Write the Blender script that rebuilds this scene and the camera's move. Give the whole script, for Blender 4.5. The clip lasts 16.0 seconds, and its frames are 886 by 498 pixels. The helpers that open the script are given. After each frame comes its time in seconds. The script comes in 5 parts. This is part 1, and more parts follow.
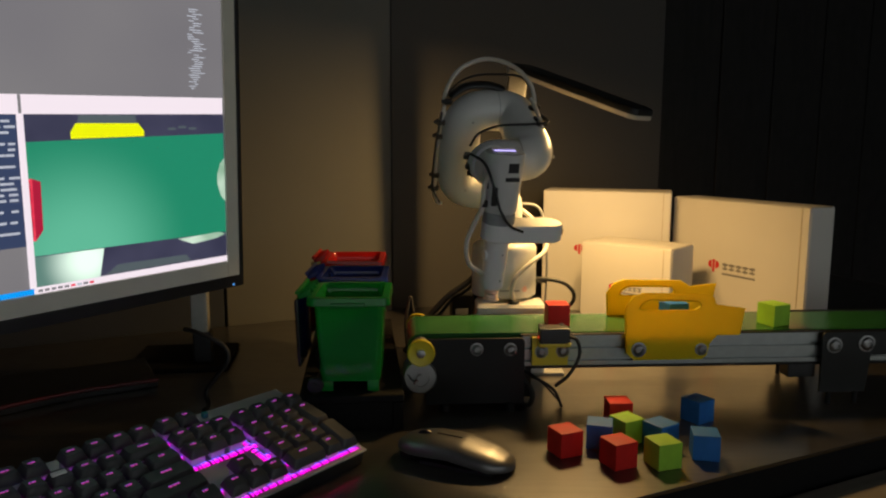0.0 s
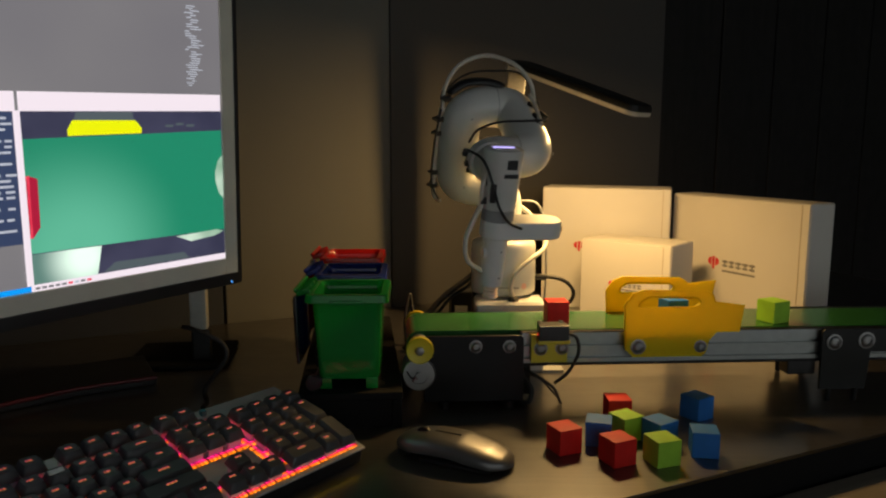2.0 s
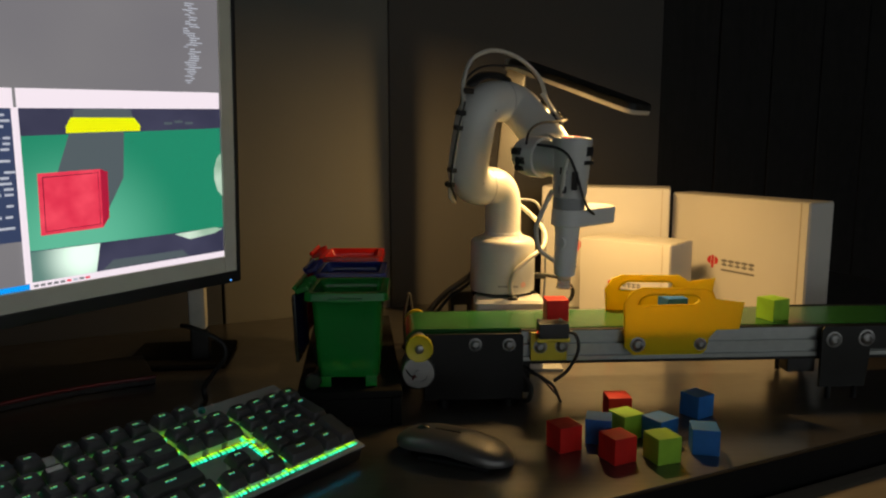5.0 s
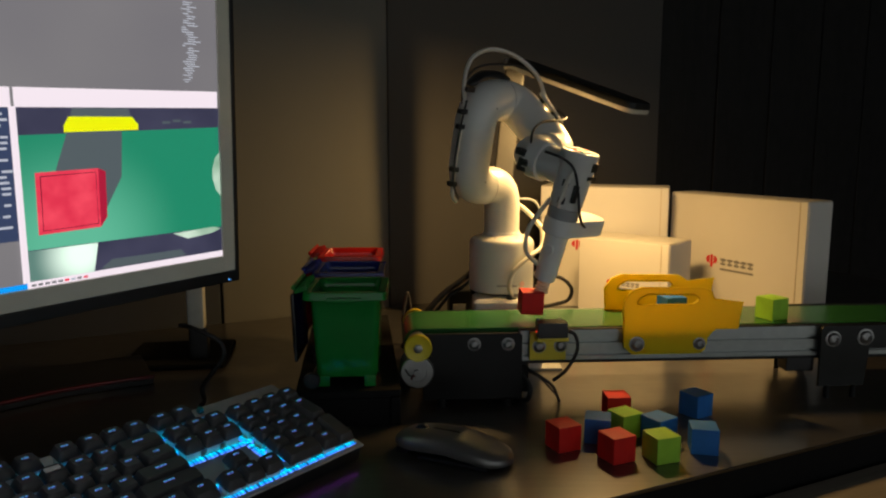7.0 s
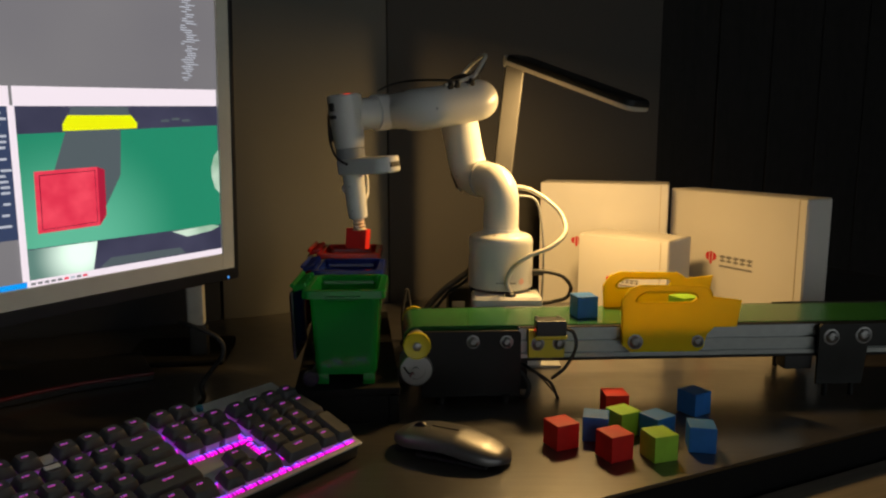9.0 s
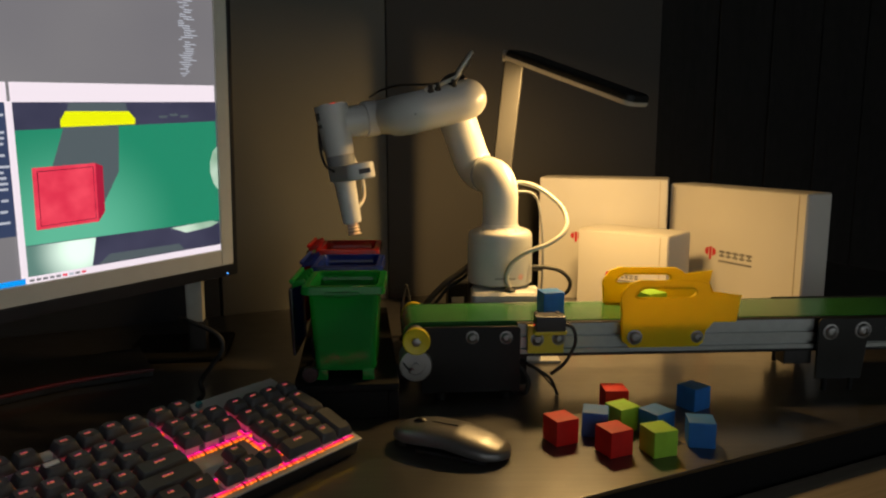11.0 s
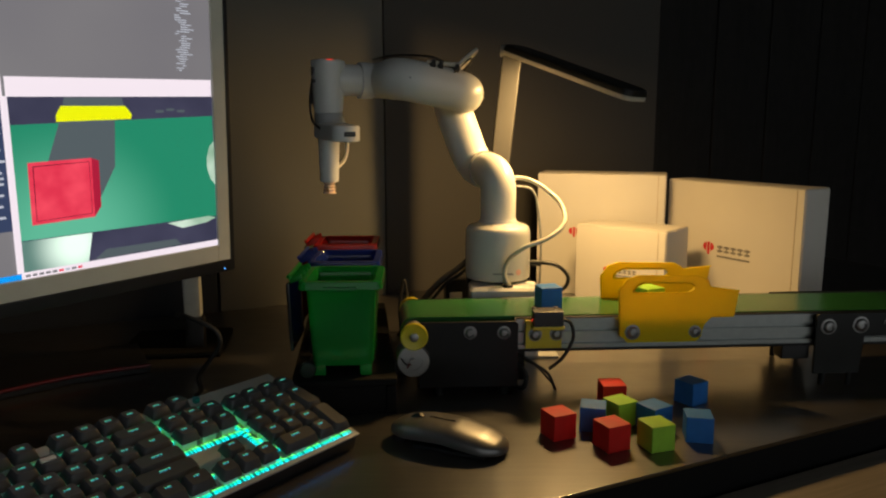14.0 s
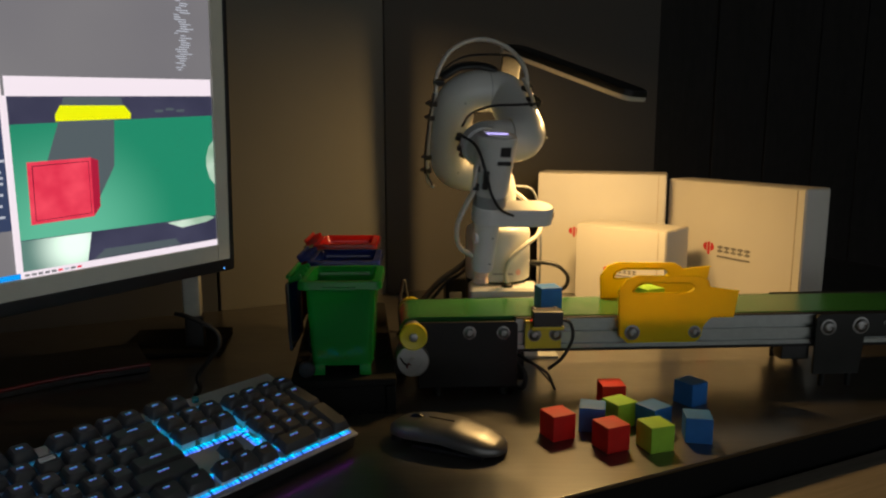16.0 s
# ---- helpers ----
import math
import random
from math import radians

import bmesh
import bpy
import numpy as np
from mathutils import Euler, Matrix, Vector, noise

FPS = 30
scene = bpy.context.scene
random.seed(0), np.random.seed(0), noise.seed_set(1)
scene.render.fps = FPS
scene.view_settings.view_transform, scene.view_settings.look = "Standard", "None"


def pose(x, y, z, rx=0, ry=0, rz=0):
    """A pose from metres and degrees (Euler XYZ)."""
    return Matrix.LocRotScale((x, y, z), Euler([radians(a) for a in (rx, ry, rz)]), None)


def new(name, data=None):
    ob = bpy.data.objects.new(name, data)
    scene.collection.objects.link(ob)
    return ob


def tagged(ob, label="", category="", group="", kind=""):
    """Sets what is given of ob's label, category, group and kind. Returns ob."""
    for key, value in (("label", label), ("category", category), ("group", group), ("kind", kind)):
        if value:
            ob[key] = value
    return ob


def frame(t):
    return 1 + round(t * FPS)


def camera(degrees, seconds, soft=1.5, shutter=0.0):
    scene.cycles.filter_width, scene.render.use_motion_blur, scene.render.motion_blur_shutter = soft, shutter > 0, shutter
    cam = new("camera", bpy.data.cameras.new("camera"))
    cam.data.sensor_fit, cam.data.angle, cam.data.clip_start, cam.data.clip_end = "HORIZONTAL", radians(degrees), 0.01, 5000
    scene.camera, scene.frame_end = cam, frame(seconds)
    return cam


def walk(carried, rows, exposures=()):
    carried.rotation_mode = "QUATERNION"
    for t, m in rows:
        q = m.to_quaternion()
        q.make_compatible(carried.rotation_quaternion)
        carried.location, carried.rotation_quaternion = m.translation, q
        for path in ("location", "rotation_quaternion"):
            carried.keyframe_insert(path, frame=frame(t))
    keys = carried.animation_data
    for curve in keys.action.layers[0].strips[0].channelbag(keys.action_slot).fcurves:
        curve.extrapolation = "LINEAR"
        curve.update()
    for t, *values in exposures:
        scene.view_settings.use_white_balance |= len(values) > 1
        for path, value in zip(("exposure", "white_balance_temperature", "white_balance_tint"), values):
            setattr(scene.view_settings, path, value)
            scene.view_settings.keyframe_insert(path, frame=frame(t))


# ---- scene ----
cam = camera(62.32, 16.0, soft=2.2, shutter=0.5)
PATH = [
    (0, -0.0011, -0.0021, 0.2948, 81.872, -0.168, 0.095),
    (0.5, -0.0009, -0.0015, 0.2938, 81.958, -0.174, 0.131),
    (1, -0.0003, -0.0011, 0.2948, 81.845, -0.174, 0.112),
    (1.5, -0.0001, -0.0007, 0.2938, 81.855, -0.143, 0.087),
    (2, 0.0008, -0.0002, 0.2944, 81.654, -0.099, 0.126),
    (2.5, 0.0004, -0.0005, 0.2929, 81.693, -0.107, 0.084),
    (3, -0.0002, 0.0007, 0.2893, 81.851, -0.043, 0.023),
    (3.5, 0, 0, 0.2889, 81.851, -0, 0),
    (4, -0, 0, 0.2889, 81.848, -0, -0),
    (6.5, 0.0003, 0.001, 0.29, 81.863, -0.041, -0.006),
    (7, 0.0001, 0.0013, 0.2891, 81.806, -0.01, -0.087),
    (7.5, 0.0018, 0.001, 0.2931, 81.424, -0.035, 0.025),
    (8, 0.0013, 0.0009, 0.2931, 81.361, -0.031, -0.046),
    (8.5, 0.0019, 0.0019, 0.2928, 81.353, -0.041, -0.026),
    (9, 0.0019, 0.001, 0.2938, 81.311, -0.062, -0.032),
    (11.5, 0.0024, 0.0026, 0.2936, 80.822, 0.067, -0.098),
    (12, 0.0023, 0.0043, 0.2931, 80.697, 0.046, -0.153),
    (12.5, 0.0025, 0.0037, 0.2922, 80.692, 0.099, -0.157),
    (13, 0.0037, 0.0038, 0.2923, 80.61, 0.096, -0.136),
    (13.5, 0.0033, 0.0035, 0.294, 80.507, 0.073, -0.163),
    (14, 0.0034, 0.0031, 0.2925, 80.662, 0.077, -0.194),
    (14.5, 0.0029, 0.0026, 0.2926, 80.702, 0.023, -0.19),
    (15, 0.0032, 0.0024, 0.2935, 80.676, 0.01, -0.183),
    (15.5, 0.0034, 0.0035, 0.2929, 80.671, -0.05, -0.203),
    (16, 0.0047, 0.0037, 0.2934, 80.586, 0.002, -0.124),
]

walk(cam, [(t, pose(*p)) for t, *p in PATH])

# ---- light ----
# world brightness is added fill; it shines in from behind the camera
world = bpy.data.worlds.new("front_fill")
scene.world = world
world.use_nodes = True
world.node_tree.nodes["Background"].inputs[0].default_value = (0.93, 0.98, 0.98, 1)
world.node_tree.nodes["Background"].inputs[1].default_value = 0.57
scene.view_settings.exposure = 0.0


def area_lamp(name, m, sx, sy, watts, colour):
    data = bpy.data.lights.new(name, "AREA")
    data.shape, data.size, data.size_y, data.energy, data.color = "RECTANGLE", sx, sy, watts, colour
    ob = new(name, data)
    ob.matrix_basis = m
    return ob


# the desk lamp's head: hinge and tip of its light panel
LAMP_HINGE = Vector((0.1065, 1.0800, 0.4068))
LAMP_TIP = Vector((0.2496, 0.9250, 0.3344))
LAMP_DIR = (LAMP_TIP - LAMP_HINGE).normalized()
LAMP_SIDE = LAMP_DIR.cross(Vector((0, 0, 1))).normalized()
LAMP_UP = LAMP_SIDE.cross(LAMP_DIR).normalized()
LAMP_SIDE = LAMP_DIR.cross(LAMP_UP).normalized()
lamp_frame = Matrix((LAMP_SIDE, LAMP_DIR, LAMP_UP)).transposed().to_4x4()
lamp_frame.translation = LAMP_HINGE
area_lamp("lamp_panel_light", lamp_frame @ pose(0, 0.142, -0.0105), 0.009, 0.116, 2.7, (1.0, 0.61, 0.22))


# ---- materials ----
def material(name, colour, rough=0.5, metal=0.0, vary=0.12, scale=40.0, bump=0.05, fine=600.0, coat=0.0, spec=0.5, trans=0.0, island=0.0, sub=0.0):
    """Principled with mottling at two scales and fine relief; colour is the base colour."""
    m = bpy.data.materials.new(name)
    m.use_nodes = True
    nt = m.node_tree
    b = nt.nodes["Principled BSDF"]
    co = nt.nodes.new("ShaderNodeTexCoord")
    n1 = nt.nodes.new("ShaderNodeTexNoise")
    n1.inputs["Scale"].default_value, n1.inputs["Detail"].default_value = scale, 6
    n2 = nt.nodes.new("ShaderNodeTexNoise")
    n2.inputs["Scale"].default_value, n2.inputs["Detail"].default_value = fine, 3
    nt.links.new(co.outputs["Object"], n1.inputs["Vector"])
    nt.links.new(co.outputs["Object"], n2.inputs["Vector"])
    ramp = nt.nodes.new("ShaderNodeValToRGB")
    lo, hi = [c * (1 - vary) for c in colour], [min(1, c * (1 + vary)) for c in colour]
    ramp.color_ramp.elements[0].position, ramp.color_ramp.elements[1].position = 0.3, 0.7
    ramp.color_ramp.elements[0].color, ramp.color_ramp.elements[1].color = (*lo, 1), (*hi, 1)
    nt.links.new(n1.outputs["Fac"], ramp.inputs["Fac"])
    out = ramp.outputs["Color"]
    if island:
        info = nt.nodes.new("ShaderNodeObjectInfo")
        hsv = nt.nodes.new("ShaderNodeHueSaturation")
        mp = nt.nodes.new("ShaderNodeMapRange")
        mp.inputs["To Min"].default_value, mp.inputs["To Max"].default_value = 1 - island, 1 + island
        nt.links.new(info.outputs["Random"], mp.inputs["Value"])
        nt.links.new(mp.outputs["Result"], hsv.inputs["Value"])
        nt.links.new(out, hsv.inputs["Color"])
        out = hsv.outputs["Color"]
    nt.links.new(out, b.inputs["Base Color"])
    rr = nt.nodes.new("ShaderNodeMapRange")
    rr.inputs["To Min"].default_value, rr.inputs["To Max"].default_value = max(0.02, rough * 0.85), min(1, rough * 1.15)
    nt.links.new(n1.outputs["Fac"], rr.inputs["Value"])
    nt.links.new(rr.outputs["Result"], b.inputs["Roughness"])
    if bump:
        bp = nt.nodes.new("ShaderNodeBump")
        bp.inputs["Strength"].default_value, bp.inputs["Distance"].default_value = bump, 0.0005
        nt.links.new(n2.outputs["Fac"], bp.inputs["Height"])
        nt.links.new(bp.outputs["Normal"], b.inputs["Normal"])
    b.inputs["Metallic"].default_value = metal
    b.inputs["Coat Weight"].default_value = coat
    b.inputs["Specular IOR Level"].default_value = spec
    b.inputs["Transmission Weight"].default_value = trans
    b.inputs["Subsurface Weight"].default_value = sub
    b.inputs["Subsurface Radius"].default_value = (0.004, 0.003, 0.002)
    return m


def glow(name, colour, strength):
    if name.startswith("screen"):
        strength *= 1.15
    m = bpy.data.materials.new(name)
    m.use_nodes = True
    nt = m.node_tree
    b = nt.nodes["Principled BSDF"]
    b.inputs["Base Color"].default_value = (0.01, 0.01, 0.01, 1)
    b.inputs["Roughness"].default_value = 0.35
    b.inputs["Emission Color"].default_value = (*colour, 1)
    b.inputs["Emission Strength"].default_value = strength
    return m


def glow_mottled(name, c1, c2, strength, scale):
    """A lit display area whose picture has soft blotches."""
    m = glow(name, c1, strength)
    nt = m.node_tree
    co = nt.nodes.new("ShaderNodeTexCoord")
    n = nt.nodes.new("ShaderNodeTexNoise")
    n.inputs["Scale"].default_value, n.inputs["Detail"].default_value = scale, 2
    r = nt.nodes.new("ShaderNodeValToRGB")
    r.color_ramp.elements[0].position, r.color_ramp.elements[1].position = 0.35, 0.72
    r.color_ramp.elements[0].color, r.color_ramp.elements[1].color = (*c1, 1), (*c2, 1)
    nt.links.new(co.outputs["Object"], n.inputs["Vector"])
    nt.links.new(n.outputs["Fac"], r.inputs["Fac"])
    nt.links.new(r.outputs["Color"], nt.nodes["Principled BSDF"].inputs["Emission Color"])
    return m


def glow_spot(name, c_in, c_out, strength, centre, radius):
    """A lit display area that is brightest round one spot of it."""
    m = glow(name, c_out, strength)
    nt = m.node_tree
    co = nt.nodes.new("ShaderNodeTexCoord")
    mp = nt.nodes.new("ShaderNodeMapping")
    mp.vector_type = "TEXTURE"
    mp.inputs["Location"].default_value, mp.inputs["Scale"].default_value = (*centre, 0), (radius, radius, 1)
    g = nt.nodes.new("ShaderNodeTexGradient")
    g.gradient_type = "SPHERICAL"
    r = nt.nodes.new("ShaderNodeValToRGB")
    r.color_ramp.interpolation = "EASE"
    r.color_ramp.elements[0].position, r.color_ramp.elements[1].position = 0.0, 0.85
    r.color_ramp.elements[0].color, r.color_ramp.elements[1].color = (*c_out, 1), (*c_in, 1)
    nt.links.new(co.outputs["Object"], mp.inputs["Vector"])
    nt.links.new(mp.outputs["Vector"], g.inputs["Vector"])
    nt.links.new(g.outputs["Fac"], r.inputs["Fac"])
    nt.links.new(r.outputs["Color"], nt.nodes["Principled BSDF"].inputs["Emission Color"])
    return m


def hue_drum(name, strength, stops, patchy=False):
    """A drum that glows in a wheel of hues round its x axis (object space)."""
    m = glow(name, (1, 1, 1), strength)
    nt = m.node_tree
    co = nt.nodes.new("ShaderNodeTexCoord")
    sep = nt.nodes.new("ShaderNodeSeparateXYZ")
    at = nt.nodes.new("ShaderNodeMath")
    at.operation = "ARCTAN2"
    mp = nt.nodes.new("ShaderNodeMapRange")
    mp.inputs["From Min"].default_value, mp.inputs["From Max"].default_value = -math.pi, math.pi
    r = nt.nodes.new("ShaderNodeValToRGB")
    e = r.color_ramp.elements
    while len(e) < len(stops):
        e.new(0.5)
    for el, (p, c) in zip(e, stops):
        el.position, el.color = p, (*c, 1)
    nt.links.new(co.outputs["Object"], sep.inputs[0])
    nt.links.new(sep.outputs["Z"], at.inputs[0])
    nt.links.new(sep.outputs["Y"], at.inputs[1])
    nt.links.new(at.outputs[0], mp.inputs["Value"])
    nt.links.new(mp.outputs["Result"], r.inputs["Fac"])
    nt.links.new(r.outputs["Color"], nt.nodes["Principled BSDF"].inputs["Emission Color"])
    if patchy:
        wv = nt.nodes.new("ShaderNodeTexNoise")
        wv.noise_dimensions = "1D"
        wv.inputs["Scale"].default_value, wv.inputs["Detail"].default_value = 330, 2
        mr = nt.nodes.new("ShaderNodeMapRange")
        mr.inputs["From Min"].default_value, mr.inputs["From Max"].default_value = 0.36, 0.66
        mr.inputs["To Min"].default_value, mr.inputs["To Max"].default_value = 0.10 * strength, 1.5 * strength
        nt.links.new(sep.outputs["X"], wv.inputs["W"])
        nt.links.new(wv.outputs["Fac"], mr.inputs["Value"])
        nt.links.new(mr.outputs["Result"], nt.nodes["Principled BSDF"].inputs["Emission Strength"])
    return m


def wood_dark(name, c1, c2, rough, stretch=(1.5, 30, 30), spec=0.5):
    m = material(name, c1, rough, bump=0.1, spec=spec)
    nt = m.node_tree
    b = nt.nodes["Principled BSDF"]
    co = nt.nodes.new("ShaderNodeTexCoord")
    mp = nt.nodes.new("ShaderNodeMapping")
    mp.inputs["Scale"].default_value = stretch
    n = nt.nodes.new("ShaderNodeTexNoise")
    n.inputs["Scale"].default_value, n.inputs["Detail"].default_value, n.inputs["Distortion"].default_value = 6, 8, 0.6
    r = nt.nodes.new("ShaderNodeValToRGB")
    r.color_ramp.elements[0].position, r.color_ramp.elements[1].position = 0.35, 0.7
    r.color_ramp.elements[0].color, r.color_ramp.elements[1].color = (*c1, 1), (*c2, 1)
    nt.links.new(co.outputs["Object"], mp.inputs["Vector"])
    nt.links.new(mp.outputs["Vector"], n.inputs["Vector"])
    nt.links.new(n.outputs["Fac"], r.inputs["Fac"])
    nt.links.new(r.outputs["Color"], b.inputs["Base Color"])
    bp = nt.nodes.new("ShaderNodeBump")
    bp.inputs["Strength"].default_value, bp.inputs["Distance"].default_value = 0.15, 0.0004
    nt.links.new(n.outputs["Fac"], bp.inputs["Height"])
    nt.links.new(bp.outputs["Normal"], b.inputs["Normal"])
    return m


M_DESK = wood_dark("dark_wood_desk", (0.028, 0.026, 0.024), (0.047, 0.042, 0.037), 0.42, spec=0.8)
# a thin satin lacquer over the wood
M_DESK.node_tree.nodes["Principled BSDF"].inputs["Coat Weight"].default_value = 0.9
M_DESK.node_tree.nodes["Principled BSDF"].inputs["Coat Roughness"].default_value = 0.17
M_TABLE = wood_dark("brown_wood_table", (0.20, 0.175, 0.135), (0.28, 0.24, 0.19), 0.6)
M_DESK_EDGE = material("black_desk_edge", (0.008, 0.008, 0.008), 0.85, spec=0.15)
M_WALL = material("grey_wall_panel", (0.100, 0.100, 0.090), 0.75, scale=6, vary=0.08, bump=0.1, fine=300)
# darker copy of M_WALL: deepens the lamp arm's shadow and dims the wall beyond
M_WALL_SHADED = material("shaded_wall_panel", (0.044, 0.041, 0.036), 0.75, scale=6, vary=0.08, bump=0.1, fine=300)
M_WALL_DARK = wood_dark("black_wood_panel", (0.005, 0.0045, 0.004), (0.010, 0.009, 0.008), 0.70, (12, 12, 1.2), spec=0.28)
M_WALL_BLUE = material("blue_black_panel", (0.030, 0.035, 0.045), 0.95, scale=8, bump=0.3)
M_FLOOR = material("dark_carpet", (0.15, 0.135, 0.115), 0.95, scale=25, bump=0.6, fine=400)
M_CEIL = material("ceiling_paint", (0.05, 0.05, 0.05), 0.9)
M_WHITE = material("white_plastic_shell", (0.62, 0.62, 0.59), 0.33, vary=0.02, bump=0.02, coat=0.1)
M_WHITE2 = material("white_plastic_matt", (0.72, 0.72, 0.70), 0.45, vary=0.03, bump=0.03)
M_GREYP = material("grey_plastic", (0.30, 0.31, 0.31), 0.5, vary=0.05)
M_BLACK = material("black_plastic", (0.014, 0.014, 0.015), 0.38, vary=0.2)
M_BLACKM = material("black_painted_steel", (0.006, 0.006, 0.006), 0.40, vary=0.2, bump=0.08, spec=0.25)
M_KEY = material("keycap_plastic", (0.062, 0.062, 0.067), 0.5, vary=0.15, bump=0.08)
M_LID = material("glossy_black_plastic", (0.012, 0.012, 0.013), 0.14, vary=0.2)
M_PLATE = material("dark_grey_painted_steel", (0.010, 0.011, 0.010), 0.36, vary=0.15, bump=0.08, spec=0.3)
M_RUBBER = material("black_rubber", (0.018, 0.018, 0.018), 0.6)
M_STEEL = material("bright_steel", (0.30, 0.30, 0.295), 0.44, metal=1.0, vary=0.08)
M_ALU = material("brushed_aluminium", (0.34, 0.36, 0.345), 0.40, metal=1.0, vary=0.06, scale=120)
M_ALU_PLATE = material("keyboard_aluminium_plate", (0.55, 0.55, 0.55), 0.45, metal=0.35, vary=0.05)
M_BELT = material("green_belt_rubber", (0.022, 0.115, 0.030), 0.24, vary=0.10, scale=30, bump=0.05)
M_YELLOW = material("yellow_printed_plastic", (0.84, 0.71, 0.008), 0.42, vary=0.04, bump=0.12, fine=500, spec=0.25)
M_YELLOW2 = material("lemon_plastic", (0.62, 0.50, 0.02), 0.40, vary=0.04, bump=0.1)
M_RED = material("red_painted_wood", (0.66, 0.016, 0.012), 0.5, vary=0.10, scale=60, bump=0.15, fine=350, spec=0.25)
M_GREEN = material("light_green_painted_wood", (0.33, 0.62, 0.050), 0.48, vary=0.10, scale=60, bump=0.15, fine=350, spec=0.25)
M_BLUE = material("blue_painted_wood", (0.030, 0.17, 0.52), 0.48, vary=0.10, scale=60, bump=0.15, fine=350, spec=0.25)
M_BIN_G = material("green_bin_plastic", (0.014, 0.25, 0.045), 0.11, vary=0.05, bump=0.04)
M_BIN_B = material("blue_bin_plastic", (0.012, 0.030, 0.22), 0.11, vary=0.05, bump=0.04)
M_BIN_R = material("red_bin_plastic", (0.36, 0.010, 0.008), 0.11, vary=0.05, bump=0.04)


def see_through(m, colour, share):
    """Thin plastic that lets light through from behind."""
    nt = m.node_tree
    b, out = nt.nodes["Principled BSDF"], nt.nodes["Material Output"]
    tr = nt.nodes.new("ShaderNodeBsdfTranslucent")
    tr.inputs["Color"].default_value = (*colour, 1)
    mix = nt.nodes.new("ShaderNodeMixShader")
    mix.inputs[0].default_value = share
    nt.links.new(b.outputs[0], mix.inputs[1])
    nt.links.new(tr.outputs[0], mix.inputs[2])
    nt.links.new(mix.outputs[0], out.inputs["Surface"])


see_through(M_YELLOW, (0.95, 0.72, 0.02), 0.45)
see_through(M_BIN_G, (0.02, 0.55, 0.06), 0.35)
see_through(M_BIN_B, (0.03, 0.06, 0.55), 0.3)
see_through(M_BIN_R, (0.75, 0.03, 0.02), 0.3)
M_CARD = material("white_carton_board", (0.63, 0.60, 0.54), 0.62, vary=0.03, scale=9, bump=0.08, fine=250)
M_CARD_IN = material("carton_raw_edge", (0.45, 0.38, 0.28), 0.8)
M_LOGO_RED = material("red_print", (0.55, 0.02, 0.03), 0.6)
M_FAINT = material("faint_red_print", (0.72, 0.42, 0.36), 0.5)
M_INK = material("grey_print", (0.19, 0.18, 0.165), 0.6)
M_MOUSE = material("anthracite_mouse_shell", (0.19, 0.185, 0.18), 0.34, metal=0.60, vary=0.03, bump=0.02)
M_HOSE = material("milky_silicone_hose", (0.62, 0.59, 0.51), 0.35, vary=0.02, bump=0, sub=0.2)
M_CUP = material("translucent_suction_rubber", (0.86, 0.64, 0.48), 0.4, vary=0.04, sub=0.3)
M_BEZEL = material("monitor_bezel_grey", (0.66, 0.64, 0.54), 0.4, vary=0.04)
# cream darkened in its colour so the near light doesn't overexpose the arm
M_LAMP_DIMMED = material("lamp_cream_darkened", (0.066, 0.063, 0.057), 0.45, vary=0.04)
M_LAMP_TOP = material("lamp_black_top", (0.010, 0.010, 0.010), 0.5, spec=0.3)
# lighter copy of the cream: paints the rim under the head as lit
M_LAMP_RIM = material("lamp_rim_lightened", (0.46, 0.43, 0.37), 0.45, vary=0.04)
M_STAND = material("brushed_stand_metal", (0.55, 0.55, 0.49), 0.45, metal=0.2)
M_REDTRIM = material("dark_red_trim", (0.11, 0.008, 0.010), 0.35)
G_LAMP = glow("lamp_diffuser_glow", (1.0, 0.80, 0.48), 1.6)
G_SCR_GREY = glow_mottled("screen_grey", (0.150, 0.142, 0.155), (0.185, 0.175, 0.18), 1.0, 5)
G_SCR_WHITE = glow("screen_white", (0.80, 0.70, 0.76), 1.0)
G_SCR_NAVY = glow("screen_navy", (0.030, 0.045, 0.10), 1.0)
G_SCR_TEXT = glow("screen_text", (0.42, 0.44, 0.50), 1.0)
G_SCR_GREEN = glow_spot("screen_belt_green", (0.10, 0.42, 0.27), (0.012, 0.215, 0.118), 1.0, (-0.150, 0.030), 0.110)
G_SCR_DARK = glow_mottled("screen_shade", (0.030, 0.030, 0.060), (0.05, 0.05, 0.09), 1.0, 20)
G_SCR_YELLOW = glow("screen_yellow", (0.75, 0.78, 0.0), 1.0)
G_SCR_GLARE = glow_mottled("screen_glare", (0.16, 0.32, 0.20), (0.62, 0.75, 0.62), 1.0, 22)
G_SCR_FLARE = glow_spot("screen_flare", (0.80, 0.98, 0.84), (0.10, 0.20, 0.17), 1.0, (-0.146, 0.024), 0.042)
G_SCR_SHADOW = glow("screen_block_shadow", (0.075, 0.095, 0.105), 1.0)
G_SCR_RED = glow_mottled("screen_block_red", (0.66, 0.028, 0.065), (0.80, 0.06, 0.10), 1.0, 60)
G_SCR_RED2 = glow("screen_block_side", (0.36, 0.008, 0.035), 1.0)
G_SCR_LINE = glow("screen_outline", (0.05, 0.0, 0.01), 1.0)
G_SCR_BLUE = glow("screen_taskbar_blue", (0.0, 0.28, 0.80), 1.0)
G_LED_BLUE = glow("monitor_led", (0.1, 0.4, 1.0), 1.2)
G_LED_RED = glow("sensor_led", (1.0, 0.05, 0.02), 1.0)
